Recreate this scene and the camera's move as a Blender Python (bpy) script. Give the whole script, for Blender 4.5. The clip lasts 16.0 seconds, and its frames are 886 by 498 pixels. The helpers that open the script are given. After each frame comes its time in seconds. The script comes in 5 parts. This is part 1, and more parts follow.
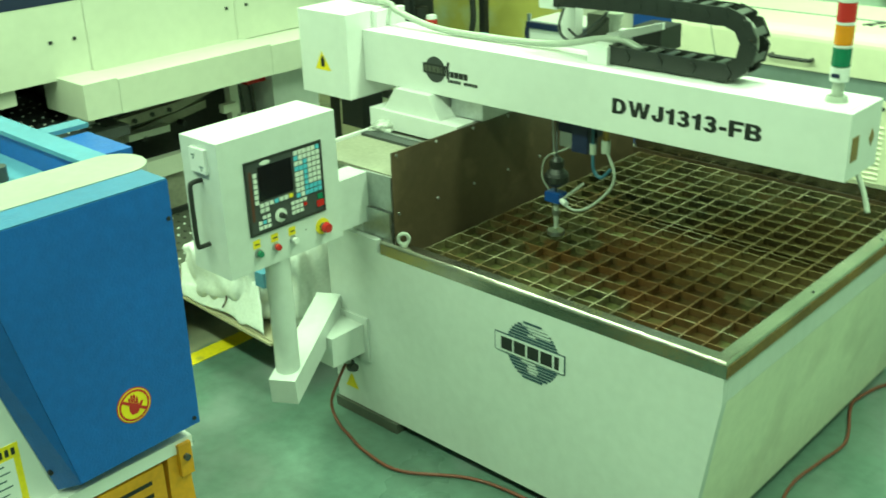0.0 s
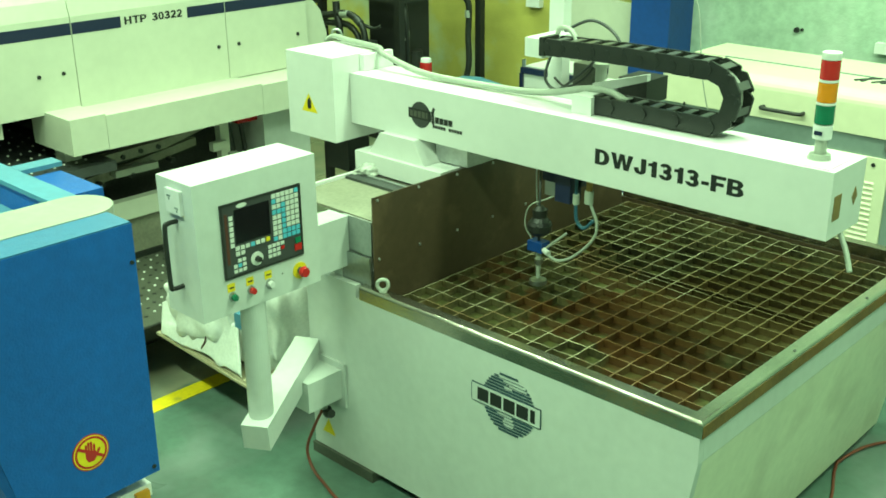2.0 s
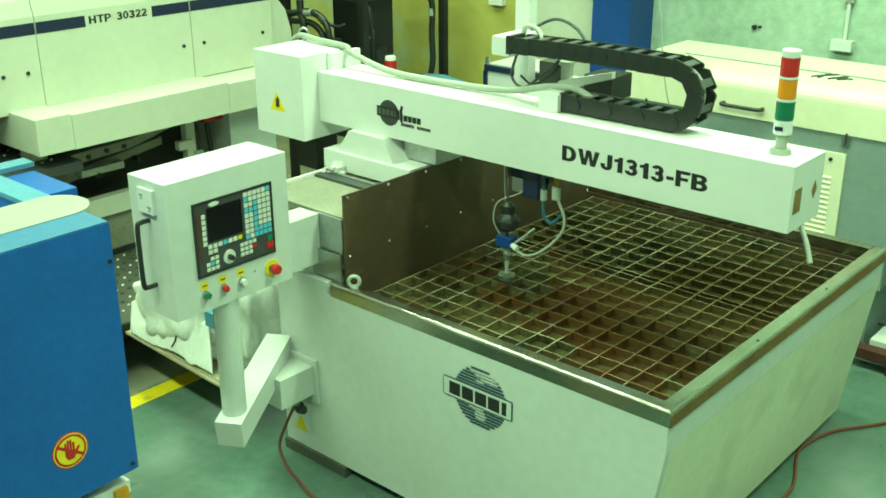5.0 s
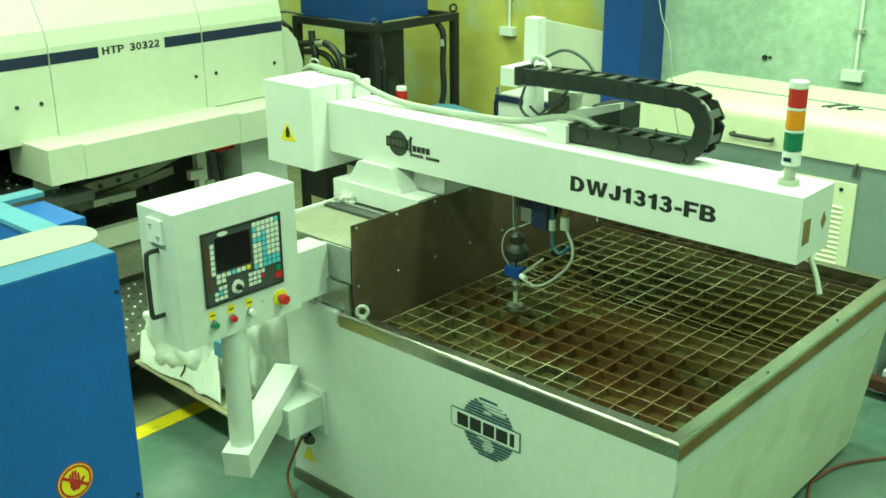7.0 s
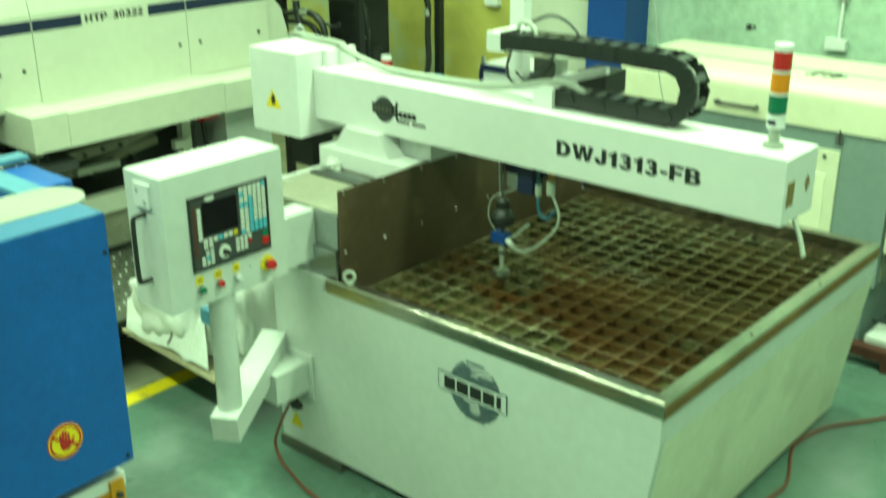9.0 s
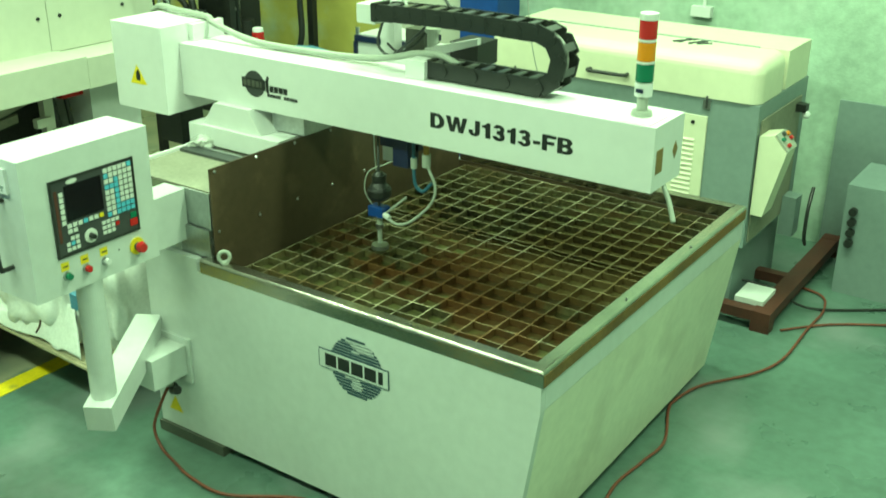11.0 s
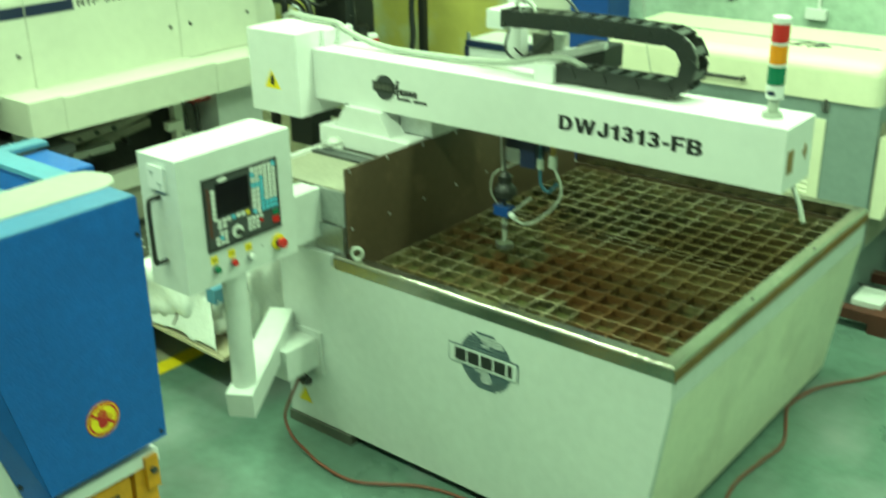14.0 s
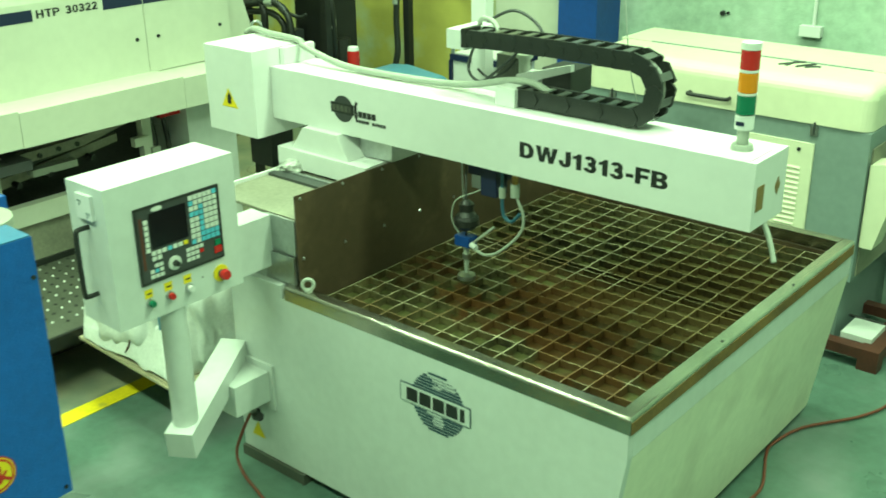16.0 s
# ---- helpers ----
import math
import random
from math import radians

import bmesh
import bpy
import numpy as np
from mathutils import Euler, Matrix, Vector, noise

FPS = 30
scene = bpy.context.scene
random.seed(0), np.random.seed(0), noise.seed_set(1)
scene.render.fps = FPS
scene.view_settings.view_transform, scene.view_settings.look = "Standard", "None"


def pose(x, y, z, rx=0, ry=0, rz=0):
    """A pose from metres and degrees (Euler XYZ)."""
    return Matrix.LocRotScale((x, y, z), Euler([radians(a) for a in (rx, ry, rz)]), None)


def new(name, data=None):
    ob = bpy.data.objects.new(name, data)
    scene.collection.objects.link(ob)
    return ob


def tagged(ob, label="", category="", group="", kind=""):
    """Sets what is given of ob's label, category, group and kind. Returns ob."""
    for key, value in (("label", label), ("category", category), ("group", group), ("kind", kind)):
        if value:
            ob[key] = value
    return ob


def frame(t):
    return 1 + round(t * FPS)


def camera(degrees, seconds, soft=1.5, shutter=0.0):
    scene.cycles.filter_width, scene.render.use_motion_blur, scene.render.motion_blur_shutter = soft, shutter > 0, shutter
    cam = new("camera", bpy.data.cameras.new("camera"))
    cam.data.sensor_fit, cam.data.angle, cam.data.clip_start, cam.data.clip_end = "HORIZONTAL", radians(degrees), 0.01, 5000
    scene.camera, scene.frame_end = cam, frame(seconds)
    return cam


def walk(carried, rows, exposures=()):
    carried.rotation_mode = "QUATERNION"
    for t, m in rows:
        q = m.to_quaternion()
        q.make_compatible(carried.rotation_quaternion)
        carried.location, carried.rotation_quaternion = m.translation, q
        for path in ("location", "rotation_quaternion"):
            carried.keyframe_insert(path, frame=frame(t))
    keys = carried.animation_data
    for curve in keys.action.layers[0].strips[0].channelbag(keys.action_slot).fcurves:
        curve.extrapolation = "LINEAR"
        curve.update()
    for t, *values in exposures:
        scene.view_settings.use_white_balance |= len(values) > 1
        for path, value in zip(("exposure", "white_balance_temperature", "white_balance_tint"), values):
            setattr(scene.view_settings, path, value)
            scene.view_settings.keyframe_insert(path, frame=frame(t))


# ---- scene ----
SOFT, SHUT = 1.7, 0.9
EXPOSURES = [(0.0, 0.22), (16.0, 0.22)]
cam = camera(45.55, 16.0, soft=SOFT, shutter=SHUT)
ROWS = [
    (0.0, 1.291, -2.572, 2.470, 66.46, 1.80, 42.84),
    (0.5, 1.300, -2.530, 2.467, 67.13, 0.83, 44.70),
    (1.0, 1.311, -2.486, 2.475, 68.13, 0.85, 44.86),
    (1.5, 1.310, -2.471, 2.468, 68.38, 0.30, 43.71),
    (2.0, 1.312, -2.472, 2.480, 68.56, 0.49, 43.50),
    (2.5, 1.316, -2.480, 2.471, 67.96, 0.87, 43.28),
    (3.0, 1.322, -2.479, 2.476, 67.97, 0.82, 43.02),
    (3.5, 1.314, -2.509, 2.481, 67.62, 0.54, 42.15),
    (4.0, 1.320, -2.538, 2.487, 67.86, 0.49, 41.28),
    (6.3, 1.322, -2.523, 2.501, 69.63, 0.29, 41.91),
    (6.5, 1.322, -2.523, 2.501, 69.94, 0.47, 42.05),
    (7.0, 1.332, -2.517, 2.502, 69.93, 0.44, 42.02),
    (7.5, 1.330, -2.522, 2.505, 70.17, 0.61, 41.88),
    (8.0, 1.331, -2.521, 2.508, 70.41, 0.20, 41.58),
    (8.5, 1.323, -2.534, 2.515, 70.71, 0.03, 41.29),
    (9.0, 1.343, -2.544, 2.469, 68.62, 0.28, 41.16),
    (9.5, 1.335, -2.520, 2.457, 64.89, -0.09, 39.07),
    (9.6, 1.335, -2.520, 2.457, 64.71, -0.02, 38.72),
    (10.0, 1.354, -2.498, 2.446, 64.48, 0.37, 37.82),
    (10.2, 1.354, -2.498, 2.446, 65.02, -0.24, 35.72),
    (12.3, 1.327, -2.502, 2.529, 68.81, 0.16, 35.28),
    (12.5, 1.327, -2.502, 2.529, 69.43, 0.44, 37.25),
    (13.0, 1.301, -2.567, 2.547, 69.97, 0.51, 40.33),
    (13.5, 1.289, -2.645, 2.546, 69.81, 0.59, 39.87),
    (14.0, 1.292, -2.697, 2.500, 67.27, 0.98, 39.13),
    (14.5, 1.313, -2.671, 2.484, 65.86, 0.18, 35.49),
    (15.0, 1.298, -2.554, 2.489, 65.82, 0.25, 39.87),
    (15.5, 1.290, -2.464, 2.503, 67.23, 0.91, 40.27),
    (16.0, 1.300, -2.367, 2.504, 67.54, 0.69, 40.06),
]
walk(cam, [(t, pose(*row)) for t, *row in ROWS], EXPOSURES)

from mathutils.geometry import tessellate_polygon

# ---- world and lights ----
world = bpy.data.worlds.new("world")
scene.world = world
world.use_nodes = True
world.node_tree.nodes["Background"].inputs[0].default_value = (0.5, 0.85, 0.5, 1)
world.node_tree.nodes["Background"].inputs[1].default_value = 0.15
LAMP = (0.66, 1.0, 0.60)


def lamp(x, y, z, sx, sy, watts):
    data = bpy.data.lights.new("ceiling_lamp_light", "AREA")
    data.shape, data.size, data.size_y, data.energy, data.color = "RECTANGLE", sx, sy, watts, LAMP
    ob = new("ceiling_lamp_light", data)
    ob.location = (x, y, z)
    return ob


HALL = (-7.5, 6.0, -6.5, 3.7, 5.2)
LAMPS = [(-4.5, -2.4), (-2.9, 0.5), (-2.6, -2.75), (-0.9, -2.75), (-0.5, 1.3), (-4.8, 2.4), (2.4, -2.4), (1.5, 1.0)]

# ---- materials ----


def mat(name, color, rough=0.5, metal=0.0, var=0.06, scale=3.0, bump=0.0, bscale=120.0, spots=None, spec=0.5, coat=0.0, fixed=False):
    """A painted or plain surface: base colour with stains at two scales and fine relief; fixed keeps one pattern across pieces."""
    m = bpy.data.materials.new(name)
    m.use_nodes = True
    nt, bs = m.node_tree, m.node_tree.nodes["Principled BSDF"]
    N, K = nt.nodes.new, nt.links.new
    tc = N("ShaderNodeTexCoord")
    at = N("ShaderNodeNewGeometry").outputs["Position"] if fixed else tc.outputs["Object"]
    n1, n2 = N("ShaderNodeTexNoise"), N("ShaderNodeTexNoise")
    n1.inputs["Scale"].default_value, n1.inputs["Detail"].default_value = scale, 6
    n2.inputs["Scale"].default_value, n2.inputs["Detail"].default_value = scale * 14, 4
    add = N("ShaderNodeMath")
    add.operation = "MULTIPLY_ADD"
    add.inputs[1].default_value = 0.6
    ramp = N("ShaderNodeMapRange")
    ramp.inputs[1].default_value, ramp.inputs[2].default_value = 0.55, 1.05
    ramp.inputs[3].default_value, ramp.inputs[4].default_value = 1 - var * 2.0, 1 + var
    mix = N("ShaderNodeMix")
    mix.data_type, mix.blend_type = "RGBA", "MULTIPLY"
    mix.inputs[0].default_value = 1.0
    mix.inputs[6].default_value = (*color, 1)
    for n in (n1, n2):
        K(at, n.inputs["Vector"])
    K(n2.outputs[0], add.inputs[0])
    K(n1.outputs[0], add.inputs[2])
    K(add.outputs[0], ramp.inputs[0])
    K(ramp.outputs[0], mix.inputs[7])
    out = mix.outputs[2]
    if spots:
        sp = N("ShaderNodeTexNoise")
        sp.inputs["Scale"].default_value, sp.inputs["Detail"].default_value = spots[2], 8
        sr = N("ShaderNodeMapRange")
        sr.inputs[1].default_value, sr.inputs[2].default_value = spots[3], spots[3] + 0.12
        K(at, sp.inputs["Vector"])
        K(sp.outputs[0], sr.inputs[0])
        sc = N("ShaderNodeMath")
        sc.operation = "MULTIPLY"
        sc.inputs[1].default_value = spots[1]
        K(sr.outputs[0], sc.inputs[0])
        m2 = N("ShaderNodeMix")
        m2.data_type = "RGBA"
        m2.inputs[7].default_value = (*spots[0], 1)
        K(sc.outputs[0], m2.inputs[0])
        K(out, m2.inputs[6])
        out = m2.outputs[2]
    K(out, bs.inputs["Base Color"])
    rr = N("ShaderNodeMapRange")
    rr.inputs[3].default_value, rr.inputs[4].default_value = max(0.02, rough - 0.08), min(1, rough + 0.1)
    K(n1.outputs[0], rr.inputs[0])
    K(rr.outputs[0], bs.inputs["Roughness"])
    bs.inputs["Metallic"].default_value = metal
    bs.inputs["Specular IOR Level"].default_value = spec
    bs.inputs["Coat Weight"].default_value = coat
    if bump:
        nb, bp = N("ShaderNodeTexNoise"), N("ShaderNodeBump")
        nb.inputs["Scale"].default_value, nb.inputs["Detail"].default_value = bscale, 3
        bp.inputs["Strength"].default_value, bp.inputs["Distance"].default_value = bump, 0.004
        K(at, nb.inputs["Vector"])
        K(nb.outputs[0], bp.inputs["Height"])
        K(bp.outputs[0], bs.inputs["Normal"])
    return m


def two_zone(name, a, b, axis, at, width, rough, patches=None, bump=0.2):
    """A surface painted in two colours that meet along a line across one axis."""
    m = mat(name, a, rough, var=0.16, scale=1.3, bump=bump, bscale=60, spots=patches)
    nt, bs = m.node_tree, m.node_tree.nodes["Principled BSDF"]
    N, K = nt.nodes.new, nt.links.new
    tc, sep, mr, mx, nz = N("ShaderNodeTexCoord"), N("ShaderNodeSeparateXYZ"), N("ShaderNodeMapRange"), N("ShaderNodeMix"), N("ShaderNodeTexNoise")
    nz.inputs["Scale"].default_value, nz.inputs["Detail"].default_value = 7, 8
    K(tc.outputs["Object"], sep.inputs[0])
    K(tc.outputs["Object"], nz.inputs["Vector"])
    wob = N("ShaderNodeMath")
    wob.operation, wob.inputs[1].default_value = "MULTIPLY_ADD", width * 2
    K(nz.outputs[0], wob.inputs[0])
    K(sep.outputs[axis], wob.inputs[2])
    mr.inputs[1].default_value, mr.inputs[2].default_value = at + width * 0.7, at + width * 1.3
    K(wob.outputs[0], mr.inputs[0])
    mx.data_type = "RGBA"
    old = bs.inputs["Base Color"].links[0].from_socket
    mb, mm = N("ShaderNodeMix"), N("ShaderNodeMapRange")
    mb.data_type, mb.blend_type = "RGBA", "MULTIPLY"
    mb.inputs[0].default_value = 1
    mb.inputs[6].default_value = (*b, 1)
    mm.inputs[1].default_value, mm.inputs[2].default_value, mm.inputs[3].default_value, mm.inputs[4].default_value = 0.3, 0.7, 0.72, 1.15
    n3 = N("ShaderNodeTexNoise")
    n3.inputs["Scale"].default_value, n3.inputs["Detail"].default_value = 2.2, 10
    K(tc.outputs["Object"], n3.inputs["Vector"])
    K(n3.outputs[0], mm.inputs[0])
    K(mm.outputs[0], mb.inputs[7])
    # the second colour is worn through in soft patches to the first
    worn, wr, n4 = N("ShaderNodeMix"), N("ShaderNodeMapRange"), N("ShaderNodeTexNoise")
    worn.data_type = "RGBA"
    worn.inputs[6].default_value, worn.inputs[7].default_value = (*b, 1), (*[0.35 * q + 0.65 * p for p, q in zip(a, b)], 1)
    n4.inputs["Scale"].default_value, n4.inputs["Detail"].default_value = 3.1, 5
    K(tc.outputs["Object"], n4.inputs["Vector"])
    wr.inputs[1].default_value, wr.inputs[2].default_value, wr.inputs[4].default_value = 0.44, 0.62, 0.85
    K(n4.outputs[0], wr.inputs[0])
    K(wr.outputs[0], worn.inputs[0])
    K(worn.outputs[2], mb.inputs[6])
    K(mr.outputs[0], mx.inputs[0])
    K(mb.outputs[2], mx.inputs[6])
    K(old, mx.inputs[7])
    K(mx.outputs[2], bs.inputs["Base Color"])
    return m


WHITE = mat("white_paint", (0.68, 0.69, 0.68), 0.42, var=0.03, scale=1.5, bump=0.08, bscale=300)
OFFWHITE = mat("cream_paint", (0.55, 0.56, 0.47), 0.45, var=0.04, scale=1.2, bump=0.06, bscale=260)
CREAM = mat("warm_cream_enamel", (0.70, 0.69, 0.52), 0.4, var=0.04, scale=1.2, bump=0.06, bscale=260)
GREYP = mat("light_grey_paint", (0.56, 0.59, 0.57), 0.38, var=0.05, scale=1.6, bump=0.08, bscale=280)
# dirt spots over the tank's grey, its base lightened and yellowed for caught light
GRUBBY_LIT = mat("grubby_yellowlit_paint", (0.74, 0.73, 0.58), 0.42, var=0.06, scale=1.6, bump=0.08, bscale=280, spots=((0.50, 0.47, 0.36), 0.4, 3.0, 0.55))
MIDGREY = mat("grey_green_paint", (0.20, 0.26, 0.25), 0.45, var=0.07, scale=2.0, bump=0.08, bscale=250)
STEEL = mat("brushed_steel", (0.50, 0.47, 0.41), 0.22, 1.0, var=0.10, scale=5.0, bump=0.05, bscale=400)
ZINC = mat("zinc_sheet", (0.50, 0.52, 0.52), 0.35, 1.0, var=0.12, scale=4.0)
RUSTRAIL = mat("rust_stained_steel", (0.185, 0.105, 0.028), 0.6, 0.05, var=0.25, scale=5.0, spots=((0.21, 0.095, 0.018), 0.8, 3.0, 0.48))
BROWN = mat("brown_coated_sheet", (0.072, 0.05, 0.030), 0.32, 0.0, var=0.12, scale=2.0, bump=0.05, bscale=200, spots=((0.15, 0.10, 0.06), 0.35, 7.0, 0.56))
SLAT = mat("wet_rusty_slat_side", (0.088, 0.076, 0.030), 0.5, 0.0, var=0.4, scale=5.0, bump=0.3, bscale=150, spots=((0.10, 0.045, 0.014), 0.6, 4.0, 0.52), fixed=True)
SLATTOP = mat("worn_slat_edge", (0.30, 0.265, 0.165), 0.55, 0.1, var=0.4, scale=9.0, spots=((0.125, 0.066, 0.018), 0.85, 3.5, 0.49), fixed=True)
PLATE = mat("worn_grey_plate", (0.085, 0.09, 0.07), 0.5, var=0.12, scale=4.0)
PALE = mat("pale_enamel", (0.34, 0.36, 0.30), 0.4, var=0.06, scale=3.0)
DUST = mat("dusty_plate", (0.23, 0.225, 0.17), 0.6, var=0.15, scale=4.0, spots=((0.2, 0.2, 0.15), 0.6, 6.0, 0.58))
WATER = mat("brown_tank_water", (0.052, 0.053, 0.017), 0.30, 0.0, var=0.45, scale=4.0, bump=0.03, bscale=30)
BLACK = mat("black_plastic", (0.018, 0.02, 0.018), 0.42, var=0.15, scale=8.0)
BLACKP = mat("black_frame_paint", (0.012, 0.013, 0.012), 0.5, var=0.2, scale=6.0, bump=0.1, bscale=200)
# near-black for frames and blocks, and for the shade in one hollow
DARK = mat("near_black_rough", (0.02, 0.02, 0.016), 0.6, var=0.4, scale=5.0, bump=0.3, bscale=50)
BLUE = mat("blue_hammered_paint", (0.002, 0.098, 0.42), 0.45, var=0.10, scale=2.5, bump=0.35, bscale=170)
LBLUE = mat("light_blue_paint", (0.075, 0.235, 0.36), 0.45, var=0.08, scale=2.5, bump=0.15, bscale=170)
# the cover's own blue, lightened to carry the overhead light on its top
MBLUE = mat("toplit_blue_paint", (0.035, 0.15, 0.30), 0.4, var=0.10, scale=2.5, bump=0.25, bscale=170)
NAVY = mat("navy_stripe", (0.008, 0.014, 0.05), 0.4, var=0.05)
YELLOW = mat("yellow_paint", (0.80, 0.60, 0.01), 0.5, var=0.10, scale=4.0, spots=((0.25, 0.22, 0.08), 0.5, 9.0, 0.62))
ORANGE = mat("orange_yellow_paint", (0.70, 0.30, 0.01), 0.5, var=0.12, scale=4.0)
RED = mat("red_plastic", (0.50, 0.02, 0.018), 0.2, var=0.05)
GREEN = mat("green_plastic", (0.006, 0.15, 0.08), 0.2, var=0.05)
AMBER = mat("amber_lens", (0.72, 0.23, 0.01), 0.15, var=0.04)
SCREEN = mat("dark_glass_screen", (0.006, 0.007, 0.010), 0.12, var=0.05)
KEYW = mat("white_keys", (0.62, 0.64, 0.60), 0.4, var=0.06, scale=9)
KEYB = mat("sky_blue_keys", (0.09, 0.45, 0.62), 0.4, var=0.06, scale=9)
DGREY = mat("dark_grey_panel", (0.045, 0.05, 0.05), 0.4, var=0.08)
INK = mat("black_lettering", (0.012, 0.014, 0.014), 0.5, var=0.03)
LOGO = mat("blue_grey_print", (0.035, 0.075, 0.10), 0.5, var=0.08, scale=8)
REDPAINT = mat("red_oxide_paint", (0.085, 0.024, 0.015), 0.55, var=0.2, scale=5, bump=0.2)
HOSE = mat("red_hose_rubber", (0.19, 0.05, 0.028), 0.5, var=0.1, scale=6)
SACK = mat("white_woven_plastic", (0.84, 0.85, 0.82), 0.45, var=0.08, scale=5, bump=0.4, bscale=40)
PLY = mat("plywood_sheet", (0.48, 0.42, 0.29), 0.6, var=0.12, scale=3, bump=0.1)
AIRBLUE = mat("blue_air_tube", (0.03, 0.11, 0.17), 0.35, var=0.05)
# chain black greyed in colour for the ceiling's reflection on the cross bars
BARS = mat("ceiling_sheen_black_plastic", (0.085, 0.09, 0.085), 0.3, var=0.15, scale=8.0)
CLEAR = mat("milky_tube", (0.34, 0.37, 0.32), 0.35, var=0.05)
FILM = mat("crumpled_clear_film", (0.50, 0.52, 0.48), 0.2, var=0.3, scale=30, bump=0.5, bscale=60)
BRASS = mat("brass_plate", (0.35, 0.20, 0.06), 0.4, 0.6, var=0.2, scale=9)
CEIL = mat("ceiling_sheet", (0.62, 0.64, 0.60), 0.7, var=0.1)
PRUSS = mat("deep_blue_steel", (0.002, 0.050, 0.25), 0.45, var=0.12, scale=2.0, bump=0.1)
FLOOR = two_zone("painted_concrete_floor", (0.106, 0.184, 0.150), (0.34, 0.33, 0.24), 0, -2.72, 0.05, 0.28, ((0.215, 0.25, 0.245), 0.75, 1.1, 0.51), 0.08)
WALLM = two_zone("painted_concrete_wall", (0.42, 0.56, 0.45), (0.47, 0.43, 0.10), 0, -2.5, 0.03, 0.7, ((0.52, 0.60, 0.53), 0.5, 1.4, 0.52), 0.5)
PLAINWALL = mat("grey_green_wall", (0.42, 0.48, 0.42), 0.7, var=0.12, scale=1.0, bump=0.3, bscale=50)
GLOW = bpy.data.materials.new("lamp_tube_glow")
GLOW.use_nodes = True
GLOW.node_tree.nodes["Principled BSDF"].inputs["Emission Color"].default_value = (*LAMP, 1)
GLOW.node_tree.nodes["Principled BSDF"].inputs["Emission Strength"].default_value = 6.0



def rust_zone(m, centre, radius, color, amount):
    """Rust that gathers round one place of the grating, with a ragged edge."""
    nt, bs = m.node_tree, m.node_tree.nodes["Principled BSDF"]
    N, K = nt.nodes.new, nt.links.new
    geo, d, nz, ad, mr, mx = N("ShaderNodeNewGeometry"), N("ShaderNodeVectorMath"), N("ShaderNodeTexNoise"), N("ShaderNodeMath"), N("ShaderNodeMapRange"), N("ShaderNodeMix")
    d.operation, d.inputs[1].default_value = "DISTANCE", centre
    nz.inputs["Scale"].default_value, nz.inputs["Detail"].default_value = 8.0, 8
    K(geo.outputs["Position"], d.inputs[0])
    K(geo.outputs["Position"], nz.inputs["Vector"])
    ad.operation, ad.inputs[1].default_value = "MULTIPLY_ADD", 0.9
    K(nz.outputs[0], ad.inputs[0])
    K(d.outputs["Value"], ad.inputs[2])
    mr.inputs[1].default_value, mr.inputs[2].default_value = radius * 0.6 + 0.45, radius + 0.45
    mr.inputs[3].default_value, mr.inputs[4].default_value = amount, 0.0
    K(ad.outputs[0], mr.inputs[0])
    mx.data_type = "RGBA"
    mx.inputs[7].default_value = (*color, 1)
    K(mr.outputs[0], mx.inputs[0])
    K(bs.inputs["Base Color"].links[0].from_socket, mx.inputs[6])
    K(mx.outputs[2], bs.inputs["Base Color"])


for m, dark in ((SLAT, (0.088, 0.036, 0.008)), (SLATTOP, (0.135, 0.060, 0.014)), (WATER, (0.042, 0.020, 0.005))):
    rust_zone(m, (-0.62, 0.62, 0.8), 0.38, dark, 0.9)
    rust_zone(m, (-0.36, 0.44, 0.8), 0.30, dark, 0.8)
    rust_zone(m, (-1.03, 0.47, 0.8), 0.11, tuple(1.15 * c for c in dark), 0.8)
    rust_zone(m, (-0.88, 0.53, 0.8), 0.10, dark, 0.8)
    rust_zone(m, (-1.38, 0.60, 0.8), 0.18, tuple(0.8 * c for c in dark), 0.5)
    rust_zone(m, (-0.30, 1.00, 0.8), 0.55, tuple(0.9 * c for c in (dark[0], dark[1] * 1.5, dark[2] * 1.8)), 0.8)
    rust_zone(m, (-0.20, 0.20, 0.8), 0.14, dark, 0.6)

# ---- mesh helpers ----


def finish(name, bm, material, parent=None, label="", bevel=0.0, smooth=False):
    if bevel:
        es = [e for e in bm.edges if len(e.link_faces) == 2 and e.calc_face_angle(0) > 0.5]
        bmesh.ops.bevel(bm, geom=es, offset=bevel, segments=2, affect="EDGES", profile=0.6, clamp_overlap=True)
    bmesh.ops.recalc_face_normals(bm, faces=bm.faces)
    me = bpy.data.meshes.new(name)
    bm.to_mesh(me)
    bm.free()
    if smooth:
        for p in me.polygons:
            p.use_smooth = True
    me.materials.append(material)
    ob = new(name, me)
    if parent is not None:
        ob.parent = parent
        ob.matrix_parent_inverse = base_of(parent).inverted()
    if label:
        tagged(ob, label)
    return ob


def base_of(ob):
    m = ob.matrix_basis
    while ob.parent is not None:
        m = ob.parent.matrix_basis @ ob.matrix_parent_inverse @ m
        ob = ob.parent
    return m


def part(name, bm, material, parent, label="", bevel=0.0, smooth=False):
    return finish(name, bm, material, parent, label, bevel, smooth)


def thing(name, x, y, z, label, category, group="", kind=""):
    ob = new(name)
    ob.location = (x, y, z)
    ob.empty_display_size = 0.1
    return tagged(ob, label, category, group, kind)


